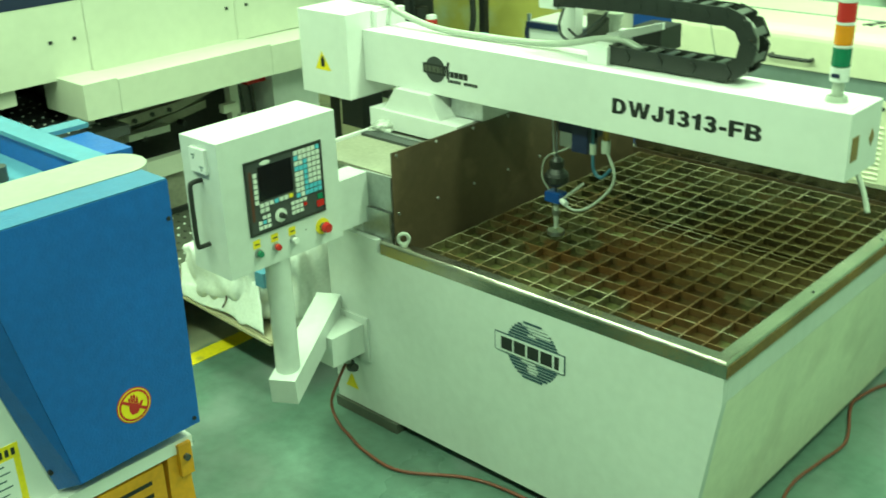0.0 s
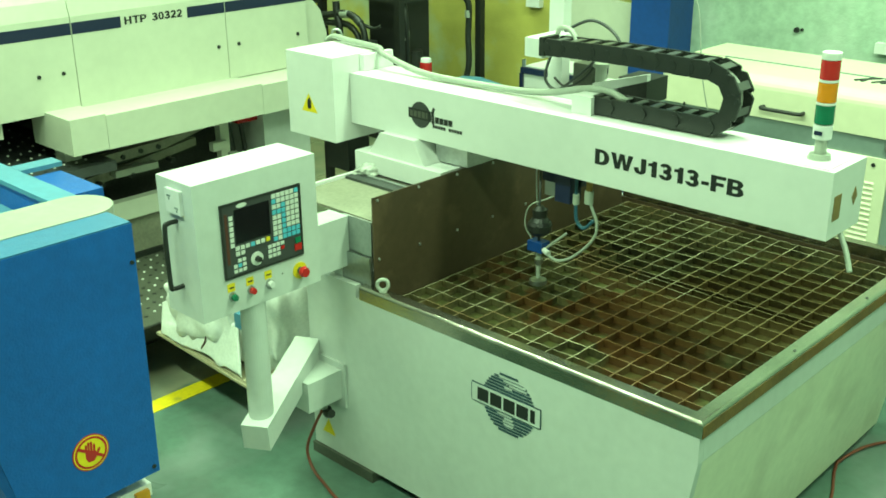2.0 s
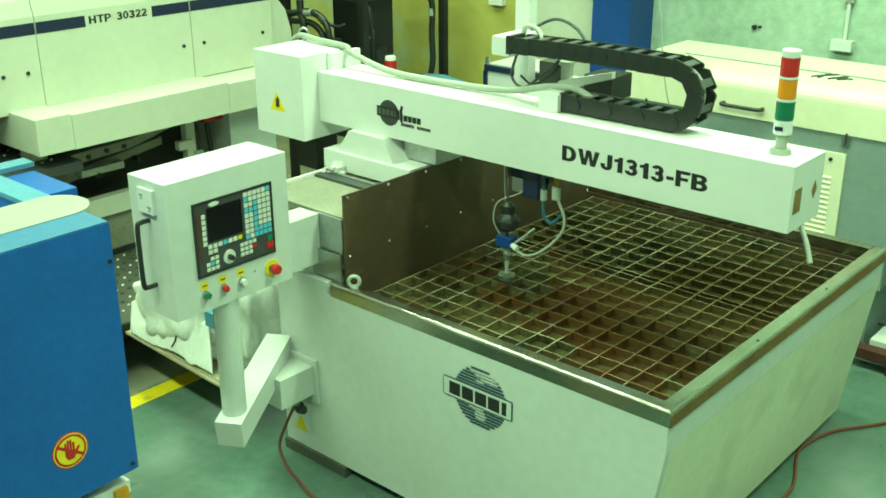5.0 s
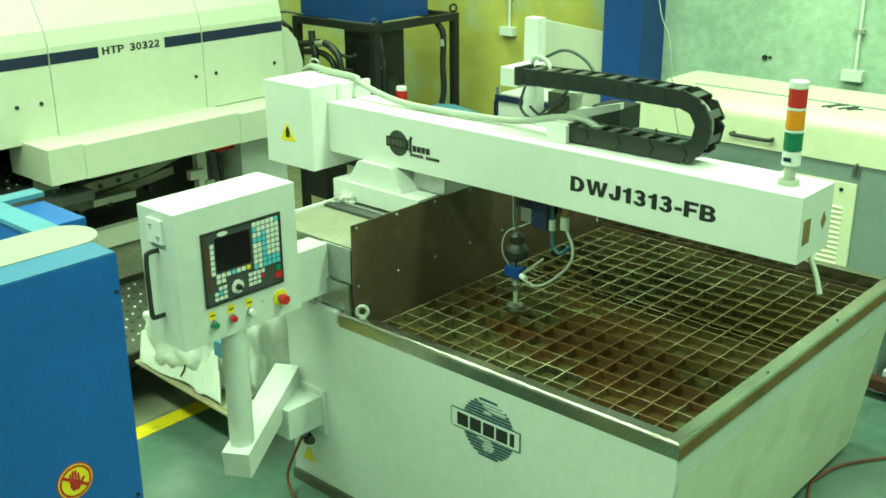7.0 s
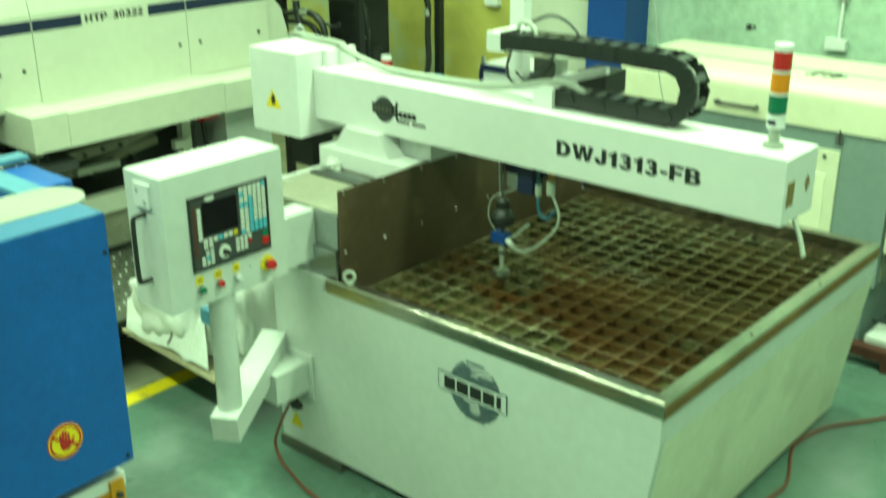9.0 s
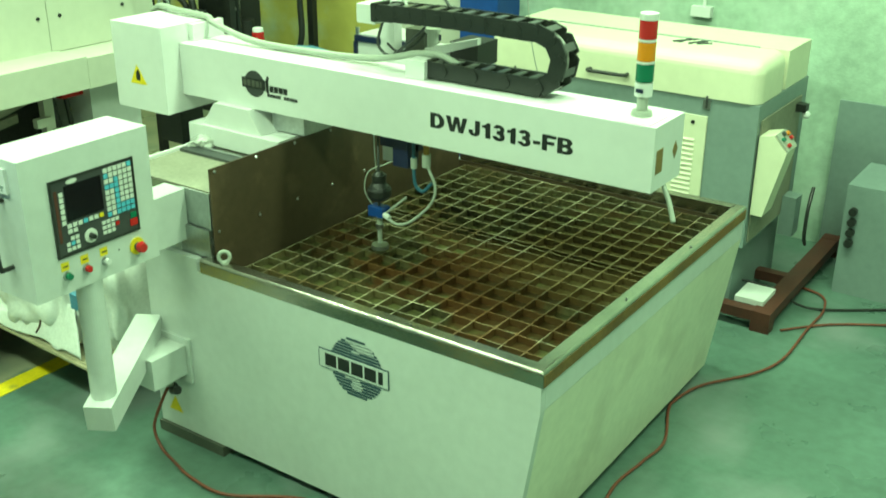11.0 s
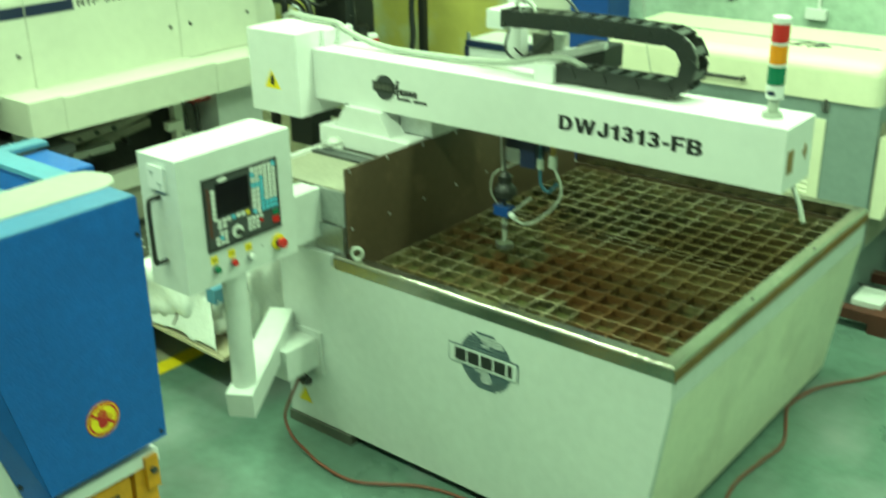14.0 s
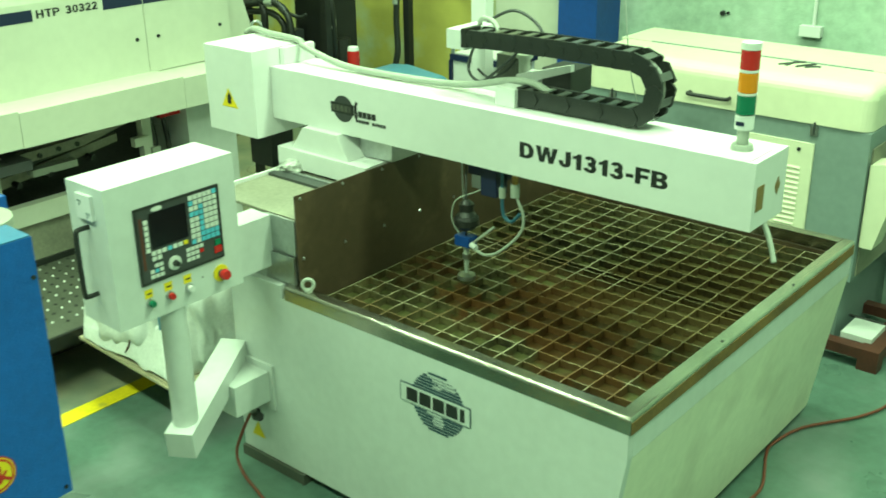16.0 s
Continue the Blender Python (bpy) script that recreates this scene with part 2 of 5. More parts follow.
def box(x0, x1, y0, y1, z0, z1, bm=None):
    bm = bm or bmesh.new()
    vs = [bm.verts.new(p) for p in ((x0, y0, z0), (x1, y0, z0), (x1, y1, z0), (x0, y1, z0), (x0, y0, z1), (x1, y0, z1), (x1, y1, z1), (x0, y1, z1))]
    for f in ((0, 3, 2, 1), (4, 5, 6, 7), (0, 1, 5, 4), (1, 2, 6, 5), (2, 3, 7, 6), (3, 0, 4, 7)):
        bm.faces.new([vs[i] for i in f])
    return bm


def prism(points, axis, a, b, bm=None):
    """A polygon of (u, v) pairs drawn out along one axis from a to b."""
    bm = bm or bmesh.new()

    def at(u, v, w):
        return {0: (w, u, v), 1: (u, w, v), 2: (u, v, w)}[axis]
    lo = [bm.verts.new(at(u, v, a)) for u, v in points]
    hi = [bm.verts.new(at(u, v, b)) for u, v in points]
    bm.faces.new(lo)
    bm.faces.new(hi[::-1])
    n = len(points)
    for i in range(n):
        bm.faces.new((lo[i], lo[(i + 1) % n], hi[(i + 1) % n], hi[i]))
    return bm


def rod(p, q, r, r2=None, n=16, bm=None):
    bm = bm or bmesh.new()
    p, q = Vector(p), Vector(q)
    d = q - p
    m = Matrix.Translation((p + q) / 2) @ d.to_track_quat("Z", "Y").to_matrix().to_4x4()
    bmesh.ops.create_cone(bm, cap_ends=True, segments=n, radius1=r, radius2=r if r2 is None else r2, depth=d.length, matrix=m)
    return bm


def ball(c, r, sx=1, sy=1, sz=1, bm=None, n=14):
    bm = bm or bmesh.new()
    bmesh.ops.create_uvsphere(bm, u_segments=n, v_segments=n // 2 + 2, radius=r, matrix=Matrix.Translation(c) @ Matrix.Diagonal((sx, sy, sz, 1)))
    return bm


def smooth_line(points, steps=8):
    pts = [Vector(p) for p in points]
    out = []
    for i in range(len(pts) - 1):
        a, b, c, d = pts[max(i - 1, 0)], pts[i], pts[i + 1], pts[min(i + 2, len(pts) - 1)]
        for k in range(steps):
            t = k / steps
            out.append(0.5 * (2 * b + (c - a) * t + (2 * a - 5 * b + 4 * c - d) * t * t + (3 * b - a - 3 * c + d) * t ** 3))
    return out + [pts[-1]]


def tube(points, r, n=10, bm=None, steps=8):
    """A round tube along a smooth line."""
    bm = bm or bmesh.new()
    line = smooth_line(points, steps)
    rings, up = [], Vector((0.3, 0.2, 1)).normalized()
    for i, p in enumerate(line):
        d = (line[min(i + 1, len(line) - 1)] - line[max(i - 1, 0)]).normalized()
        s = d.cross(up)
        s = s.normalized() if s.length > 1e-4 else Vector((1, 0, 0))
        u = s.cross(d)
        up = u
        rings.append([bm.verts.new(p + r * (math.cos(2 * math.pi * k / n) * s + math.sin(2 * math.pi * k / n) * u)) for k in range(n)])
    for a, b in zip(rings, rings[1:]):
        for k in range(n):
            bm.faces.new((a[k], a[(k + 1) % n], b[(k + 1) % n], b[k]))
    bm.faces.new(rings[0])
    bm.faces.new(rings[-1][::-1])
    return bm


def ring(c, normal, R, r, bm=None, n=24, k=10):
    bm = bm or bmesh.new()
    m = Matrix.Translation(c) @ Vector(normal).to_track_quat("Z", "Y").to_matrix().to_4x4()
    rows = []
    for i in range(n):
        a = 2 * math.pi * i / n
        rows.append([bm.verts.new(m @ Vector(((R + r * math.cos(2 * math.pi * j / k)) * math.cos(a), (R + r * math.cos(2 * math.pi * j / k)) * math.sin(a), r * math.sin(2 * math.pi * j / k)))) for j in range(k)])
    for i in range(n):
        for j in range(k):
            bm.faces.new((rows[i][j], rows[(i + 1) % n][j], rows[(i + 1) % n][(j + 1) % k], rows[i][(j + 1) % k]))
    return bm


def arc(cx, cy, rx, ry, a0, a1, n=9):
    return [(cx + rx * math.cos(radians(a0 + (a1 - a0) * k / n)), cy + ry * math.sin(radians(a0 + (a1 - a0) * k / n))) for k in range(n + 1)]


# heavy grotesque letters, one unit high: advance, outline, holes
GLYPHS = {
    "D": (0.84, [(0, 0)] + arc(0.36, 0.5, 0.40, 0.5, -90, 90) + [(0, 1)], [[(0.25, 0.2)] + arc(0.33, 0.5, 0.17, 0.30, -90, 90) + [(0.25, 0.8)]]),
    "W": (1.20, [(0, 1), (0.25, 1), (0.345, 0.38), (0.45, 1), (0.69, 1), (0.795, 0.38), (0.89, 1), (1.14, 1), (0.92, 0), (0.68, 0), (0.57, 0.60), (0.46, 0), (0.22, 0)], []),
    "J": (0.68, [(0.34, 1), (0.60, 1)] + arc(0.30, 0.28, 0.30, 0.30, 0, -180) + [(0, 0.38), (0.24, 0.40)] + arc(0.29, 0.28, 0.05, 0.09, 180, 360), []),
    "1": (0.58, [(0.19, 0), (0.45, 0), (0.45, 1), (0.27, 1), (0.20, 0.87), (0.02, 0.81), (0.02, 0.63), (0.19, 0.66)], []),
    "3": (0.69, arc(0.29, 0.73, 0.29, 0.29, 165, -35) + arc(0.29, 0.29, 0.32, 0.31, 38, -172) + arc(0.29, 0.285, 0.08, 0.10, -172, 85) + [(0.19, 0.40), (0.19, 0.62)] + arc(0.29, 0.72, 0.06, 0.09, -85, 165), []),
    "-": (0.46, [(0.03, 0.27), (0.38, 0.27), (0.38, 0.49), (0.03, 0.49)], []),
    "F": (0.73, [(0, 0), (0.25, 0), (0.25, 0.38), (0.59, 0.38), (0.59, 0.59), (0.25, 0.59), (0.25, 0.79), (0.67, 0.79), (0.67, 1), (0, 1)], []),
    "B": (0.77, [(0, 0)] + arc(0.42, 0.29, 0.32, 0.29, -90, 55) + arc(0.40, 0.75, 0.30, 0.25, -45, 90) + [(0, 1)], [[(0.25, 0.19)] + arc(0.40, 0.295, 0.09, 0.105, -90, 90) + [(0.25, 0.40)], [(0.25, 0.61)] + arc(0.38, 0.71, 0.08, 0.10, -90, 90) + [(0.25, 0.81)]]),
    "H": (0.84, [(0, 0), (0.22, 0), (0.22, 0.41), (0.52, 0.41), (0.52, 0), (0.74, 0), (0.74, 1), (0.52, 1), (0.52, 0.60), (0.22, 0.60), (0.22, 1), (0, 1)], []),
    "T": (0.76, [(0.24, 0), (0.46, 0), (0.46, 0.82), (0.70, 0.82), (0.70, 1), (0, 1), (0, 0.82), (0.24, 0.82)], []),
    "P": (0.74, [(0, 0), (0.22, 0), (0.22, 0.36)] + arc(0.38, 0.68, 0.31, 0.32, -90, 90) + [(0, 1)], [[(0.22, 0.53)] + arc(0.36, 0.68, 0.12, 0.15, -90, 90) + [(0.22, 0.83)]]),
    "0": (0.68, arc(0.30, 0.5, 0.30, 0.51, 0, 350, 20), [arc(0.30, 0.5, 0.10, 0.34, 0, 345, 16)]),
    "2": (0.68, [(0, 0), (0.60, 0), (0.60, 0.19), (0.30, 0.19), (0.52, 0.42)] + arc(0.30, 0.70, 0.29, 0.31, -30, 170) + [(0.20, 0.68)] + arc(0.30, 0.70, 0.09, 0.13, 170, -25) + [(0.0, 0.16)], []),
}


def heavy_words(name, text, m, height, length, material, parent, label=""):
    """Heavy printed lettering, flat on its surface."""
    bm, x = bmesh.new(), 0.0
    wide = sum(GLYPHS[c][0] for c in text) - 0.06
    for c in text:
        adv, outer, holes = GLYPHS[c]
        loops = [[Vector(((x + u) * length / wide, v * height, 0)) for u, v in loop] for loop in [outer] + holes]
        flat = [bm.verts.new(m @ p) for loop in loops for p in loop]
        for tri_ in tessellate_polygon(loops):
            try:
                bm.faces.new([flat[i] for i in tri_])
            except ValueError:
                pass
        x += adv
    return part(name, bm, material, parent, label)


FACE_FRONT = Matrix(((1, 0, 0, 0), (0, 0, -1, 0), (0, 1, 0, 0), (0, 0, 0, 1)))
FACE_EAST = Matrix(((0, 0, 1, 0), (1, 0, 0, 0), (0, 1, 0, 0), (0, 0, 0, 1)))

# ---- hall ----
X0, X1, Y0, Y1, ZC = HALL
tagged(finish("floor", box(X0, X1, Y0, Y1, -0.2, 0), FLOOR), "green painted concrete floor with worn grey patches", "floor", kind="structure")
tagged(finish("wall_north", box(X0, X1, Y1, Y1 + 0.2, 0, ZC), WALLM), "concrete wall painted pale green and mustard yellow", "wall", kind="structure")
tagged(finish("wall_west", box(X0 - 0.2, X0, Y0, Y1 + 0.2, 0, ZC), PLAINWALL), "pale green concrete side wall of hall", "wall", kind="structure")
tagged(finish("wall_east", box(X1, X1 + 0.2, Y0, Y1 + 0.2, 0, ZC), PLAINWALL), "pale green concrete side wall of hall", "wall", kind="structure")
tagged(finish("wall_south", box(X0 - 0.2, X1 + 0.2, Y0 - 0.2, Y0, 0, ZC), PLAINWALL), "pale green concrete end wall of hall", "wall", kind="structure")
tagged(finish("ceiling", box(X0 - 0.2, X1 + 0.2, Y0 - 0.2, Y1 + 0.2, ZC, ZC + 0.2), CEIL), "plain pale hall ceiling", "ceiling", kind="structure")
tagged(finish("floor_marking", box(-2.71, -2.61, -3.5, 0.55, 0.0, 0.003), YELLOW), "worn yellow line painted on the floor", "marking", kind="structure")
for lx, ly in LAMPS:
    fx = thing("ceiling_lamp", lx, ly, ZC, "white batten ceiling lamp with long glowing tubes", "lamp", "ceiling lamps")
    part("lamp_housing", box(lx - 0.75, lx + 0.75, ly - 0.12, ly + 0.12, ZC - 0.08, ZC), WHITE, fx)
    part("lamp_tube", rod((lx - 0.72, ly, ZC - 0.11), (lx + 0.72, ly, ZC - 0.11), 0.02), GLOW, fx, "glowing tube")
    lamp(lx, ly, ZC - 0.16, 1.5, 0.25, 95 if lx < -2 else 135)

# ---- cutting table with water tank ----
ZR, W = 0.864, 1.77
tank = thing("cutting_tank", -0.9, 0.9, 0, "pale grey water tank of a cutting table with rusty grating", "cutting table")
part("side_wall", prism([(-0.006, 0.715), (-0.006, 0.808), (-0.032, 0.808), (-0.032, 0.715)], 1, 0.031, W), GREYP, tank, bevel=0.002)
part("side_wall", prism([(-0.105, 0.05), (-0.007, 0.713), (-0.033, 0.713), (-0.131, 0.05)], 1, 0.031, W), GRUBBY_LIT, tank, "sloping grey side stained with dirt, colour lightened as yellow-lit", bevel=0.002)
part("front_wall", prism([(-1.82, 0.048), (-0.105, 0.048), (-0.006, 0.715), (-0.006, 0.807), (-1.52, 0.807), (-1.52, 0.86), (-1.82, 0.86)], 1, 0.001, 0.03), GREYP, tank, bevel=0.003)
part("back_wall", prism([(-1.82, 0.04), (-0.132, 0.04), (-0.036, 0.738), (-0.036, 0.807), (-1.82, 0.807)], 1, W - 0.03, W - 0.001), GREYP, tank)
part("left_wall", box(-1.82, -1.79, 0.031, W - 0.031, 0.04, 0.858), GREYP, tank)
part("inner_wall", box(-1.48, -1.468, 0.031, W - 0.031, 0.3, 0.80), GREYP, tank)
part("tank_floor", box(-1.788, -0.133, 0.031, W - 0.031, 0.045, 0.06), DARK, tank)
RC = 0.013
rim_profile = [(0.0, 0.808)] + [(RC - RC * math.cos(a * math.pi / 16), ZR - RC + RC * math.sin(a * math.pi / 16)) for a in range(9)] + [(0.05, ZR), (0.05, 0.85), (0.012, 0.845), (0.012, 0.808)]
front_rim, side_rim = prism(rim_profile, 0, -1.5, 0.0), prism([(-d, z) for d, z in rim_profile], 1, 0.0, W)
for v in front_rim.verts:
    v.co.x = -v.co.y if v.co.x > -0.001 else v.co.x
for v in side_rim.verts:
    v.co.y = -v.co.x if v.co.y < 0.001 else v.co.y
part("rim", front_rim, STEEL, tank, "bright brushed steel front rim", smooth=False)
part("rim", side_rim, STEEL, tank, smooth=False)
part("rim_lip", box(-0.006, 0.0014, 0.004, W - 0.002, 0.8075, 0.849), RUSTRAIL, tank, "rust-stained lower edge of the rim")
part("rim", box(-1.46, -0.047, W - 0.05, W, 0.812, ZR), STEEL, tank, bevel=0.003)
part("tank_water", box(-1.466, -0.04, 0.031, W - 0.031, 0.758, 0.770), WATER, tank, "murky olive-brown water")
part("foot", box(-1.825, -1.45, -0.012, 0.12, 0, 0.046), PLATE, tank)
part("foot", box(-0.32, -0.14, 0.05, 0.17, 0, 0.039), MIDGREY, tank)
part("foot", box(-0.32, -0.14, W - 0.2, W - 0.05, 0, 0.039), MIDGREY, tank)
part("foot", box(-1.82, -1.45, W - 0.2, W - 0.05, 0, 0.039), MIDGREY, tank)
shield = part("splash_shield", box(-1.467, -1.462, 0.05, W - 0.055, 0.69, 1.217), BROWN, tank, "dark brown coated splash plate")
for row in (1.206, 0.963):
    for k in range(8):
        part("screw", rod((-1.462, 0.077 + 0.2205 * k, row - 0.004 * (row > 1.1)), (-1.458, 0.077 + 0.2205 * k, row - 0.004 * (row > 1.1)), 0.0065, 0.005, n=10), ZINC, shield)
part("shield", box(-1.468, -0.05, W - 0.054, W - 0.051, 0.69, 0.811), BROWN, tank)
eye = part("lifting_eye", ring((-1.394, 0.028, 0.892), (0.7, -0.7, 0.1), 0.021, 0.0075), CLEAR, tank, "pale steel lifting eye", smooth=True)
part("eye_collar", rod((-1.394, 0.028, 0.862), (-1.394, 0.028, 0.872), 0.016), CLEAR, eye)
for sx, sy in ((-0.52, 0.02), (-0.02, 0.62), (-0.02, 1.2)):
    part("rim_screw", rod((sx, sy, 0.864), (sx, sy, 0.8675), 0.006, 0.004, n=10), DGREY, tank)


def slat(length, along_x, wave, seed):
    """A flat bar on edge, its top line slightly burnt and uneven."""
    rnd, bm, n = random.Random(seed), bmesh.new(), 48
    low, top = [], []
    for i in range(n + 1):
        s = length * i / n
        dz, dy = rnd.uniform(-wave, wave * 0.2), rnd.uniform(-0.0007, 0.0007)
        for lst, z in ((low, -0.055), (top, dz)):
            lst.append([bm.verts.new((s, o + dy, z) if along_x else (o + dy, s, z)) for o in (-0.0022, 0.0022)])
    for i in range(n):
        a, b, c, d = low[i], low[i + 1], top[i], top[i + 1]
        bm.faces.new((c[0], c[1], d[1], d[0])).material_index = 1
        bm.faces.new((a[0], b[0], d[0], c[0]))
        bm.faces.new((a[1], c[1], d[1], b[1]))
    for i in (0, n):
        bm.faces.new((low[i][0], low[i][1], top[i][1], top[i][0]))
    return bm


GZ = 0.80
for i, gx in enumerate([-1.413 + 0.0886 * k for k in range(15)] + [-0.086]):
    ob = part("slat", slat(W - 0.12, False, 0.0025, i), SLAT, tank)
    ob.data.materials.append(SLATTOP)
    ob.matrix_basis = Matrix.Translation((gx, 0.055, GZ))
# two grating panels meet at a double bar
for i, gy in enumerate([0.095 + 0.0928 * k for k in range(9)] + [0.915, 0.966] + [1.0 + 0.0897 * k for k in range(8)] + [1.70]):
    ob = part("slat", slat(1.358, True, 0.0025, 50 + i), SLAT, tank)
    ob.data.materials.append(SLATTOP)
    ob.matrix_basis = Matrix.Translation((-1.415, gy, GZ - 0.001))

# printed emblem on the front wall: plain shapes
GX, GZC, GR = -0.742, 0.636, 0.118
emblem = part("emblem", box(-0.914, -0.598, -0.0006, 0.0, 0.597, 0.674), LOGO, tank, "round blue-grey printed emblem with name plate", bevel=0.0)
PALE_LAND = ((-0.712, 0.722, 0.052, 0.022), (-0.765, 0.735, 0.022, 0.010), (-0.745, 0.700, 0.020, 0.012), (-0.742, 0.570, 0.024, 0.026), (-0.760, 0.590, 0.030, 0.009))


def land(x, z):
    return any(((x - a) / p) ** 2 + ((z - b) / q) ** 2 < 1 + 0.5 * noise.noise(Vector((x * 60, z * 60, 0))) for a, b, p, q in PALE_LAND)


for k in range(19):
    z = GZC - 0.113 + 0.0122 * k
    half = GR * math.sqrt(max(0.0, 1 - ((z + 0.004 - GZC) / GR) ** 2))
    runs, n = [], max(4, int(half / 0.003))
    for i in range(n):
        x = GX - half + 2 * half * (i + 0.5) / n
        if runs and runs[-1][2] == land(x, z + 0.004):
            runs[-1][1] = x + half / n
        else:
            runs.append([x - half / n, x + half / n, land(x, z + 0.004)])
    for xa, xb, dry in runs:
        part("emblem_bar", box(xa, xb, -0.0013, -0.0006, z, z + (0.0018 if dry else 0.0086)), LOGO, emblem)
part("name_plate", prism([(-0.906, 0.597), (-0.606, 0.597), (-0.598, 0.605), (-0.598, 0.666), (-0.606, 0.674), (-0.906, 0.674), (-0.914, 0.666), (-0.914, 0.605)], 1, -0.0026, -0.0014), LOGO, emblem)
part("plate_field", box(-0.910, -0.602, -0.0032, -0.0026, 0.601, 0.670), GREYP, emblem)
for k, (x0, x1) in enumerate(((-0.883, -0.832), (-0.824, -0.772), (-0.763, -0.712), (-0.704, -0.653), (-0.643, -0.623))):
    part("name_bar", box(x0, x1, -0.0040, -0.0032, 0.610, 0.660), INK, emblem)

part("warning_label", prism([(-1.765, 0.120), (-1.685, 0.120), (-1.725, 0.190)], 1, -0.0016, -0.0004), YELLOW, tank, "yellow triangular warning label")

# deck, folded front plate and guide beside the splash plate
deck = part("deck", box(-1.96, -1.468, 0.06, 1.5, 1.112, 1.122), DUST, tank, "dusty deck plate")
part("deck_support", box(-1.76, -1.52, 0.10, 1.4, 0.80, 1.11), GREYP, tank)
part("folded_plate", box(-1.63, -1.472, 0.048, 0.056, 0.975, 1.118), ZINC, tank, bevel=0.001)
part("folded_plate", box(-1.63, -1.472, 0.034, 0.042, 0.862, 0.974), ZINC, tank)
part("folded_plate", box(-1.818, -1.632, 0.032, 0.046, 0.861, 0.974), GREYP, tank)
part("guide", box(-1.95, -1.47, 0.345, 0.425, 1.122, 1.134), DGREY, tank, "dark guide strip")
part("guide", box(-1.95, -1.47, 0.395, 0.41, 1.1345, 1.139), ZINC, tank)
part("deck_lip", box(-1.975, -1.962, 0.10, 0.42, 1.10, 1.135), WHITE, tank)

# junction box on the front wall
jb = part("junction_box", box(-1.785, -1.617, -0.185, -0.012, 0.335, 0.465), GREYP, tank, "pale grey junction box", bevel=0.004)
part("flange", box(-1.80, -1.597, -0.011, 0.0, 0.292, 0.492), GREYP, jb, bevel=0.002)
part("cable_gland", rod((-1.68, -0.06, 0.335), (-1.68, -0.06, 0.285), 0.018), CLEAR, jb)
part("plug", tube([(-1.69, -0.03, 0.262), (-1.66, -0.06, 0.268), (-1.62, -0.07, 0.285)], 0.018), BLACK, jb)

# ---- gantry ----
gantry = thing("gantry", -1.0, 0.62, 1.125, "white gantry beam across the cutting tank with printed lettering", "gantry")
YB, YB2, ZB0, ZB1 = 0.502, 0.735, 1.315, 1.533
beam = part("beam", box(-2.073, 0.084, YB, YB2, ZB0, ZB1), WHITE, gantry, bevel=0.005)
part("brass_plate", box(0.084, 0.0855, 0.525, 0.575, 1.372, 1.452), BRASS, gantry, "small brown rating plate")
part("diamond_label", prism([(0.655, 1.42), (0.675, 1.45), (0.695, 1.42), (0.675, 1.39)], 0, 0.084, 0.0855), BRASS, gantry)
part("drive_box", box(-2.385, -2.074, 0.408, 0.70, 1.24, 1.608), WHITE, gantry, bevel=0.006)
part("drive_lid", box(-2.0725, -2.045, 0.56, 0.735, 1.5335, 1.603), WHITE, gantry, bevel=0.002)
tri = part("warning_label", prism([(-2.290, 1.353), (-2.188, 1.353), (-2.243, 1.435)], 1, 0.4062, 0.4078), YELLOW, gantry, "yellow warning triangle")
part("warning_sign", prism([(-2.250, 1.368), (-2.228, 1.368), (-2.225, 1.40), (-2.236, 1.418), (-2.250, 1.40)], 1, 0.405, 0.4062), INK, tri)
part("lifting_eye", ring((-2.40, 0.72, 1.632), (0.5, -0.8, 0), 0.022, 0.006), ZINC, gantry, smooth=True)
heavy_words("lettering", "DWJ1313-FB", Matrix.Translation((-0.780, YB - 0.0009, 1.389)) @ FACE_FRONT, 0.056, 0.577, INK, gantry, "bold black model lettering")
# small printed mark on the beam: plain shapes
mk = part("emblem", prism([(-1.648 + 0.055 * math.cos(a * math.pi / 16), 1.420 + 0.054 * math.sin(a * math.pi / 16)) for a in range(32)], 1, YB - 0.0012, YB), DGREY, gantry, "small dark round printed mark")
part("emblem_bar", box(-1.716, -1.588, YB - 0.0022, YB - 0.0012, 1.400, 1.443), INK, mk)
for k in range(5):
    part("emblem_letter", box(-1.708 + 0.023 * k, -1.691 + 0.023 * k - (0.008 if k == 4 else 0), YB - 0.003, YB - 0.0022, 1.409, 1.434), PLATE, mk)
part("emblem_bar", prism([(-1.585, 1.392), (-1.570, 1.392), (-1.572, 1.440), (-1.566, 1.456), (-1.578, 1.462), (-1.586, 1.440)], 1, YB - 0.0014, YB - 0.0001), INK, mk)
for k in range(4):
    part("emblem_letter", box(-1.566 + 0.0245 * k, -1.545 + 0.0245 * k, YB - 0.0012, YB, 1.399, 1.424), INK, mk)
for k in range(11):
    if k != 5:
        part("emblem_letter", box(-1.580 + 0.0148 * k, -1.568 + 0.0148 * k, YB - 0.0012, YB, 1.377, 1.390), INK, mk)
# carriage under the beam
part("carriage", box(-2.0, -1.49, 0.45, 1.0, 1.135, 1.215), WHITE, gantry, bevel=0.012)
part("carriage_saddle", prism([(-1.93, 1.216), (-1.60, 1.216), (-1.66, 1.314), (-1.86, 1.314)], 1, 0.47, 0.80), WHITE, gantry, bevel=0.008)
part("carriage_plate", box(-1.62, -1.445, 0.56, 0.82, 1.222, 1.300), ZINC, gantry, "dull metal carriage plate", bevel=0.003)
part("motor", box(-2.30, -2.16, 0.55, 0.68, 1.06, 1.239), BLACKP, gantry)
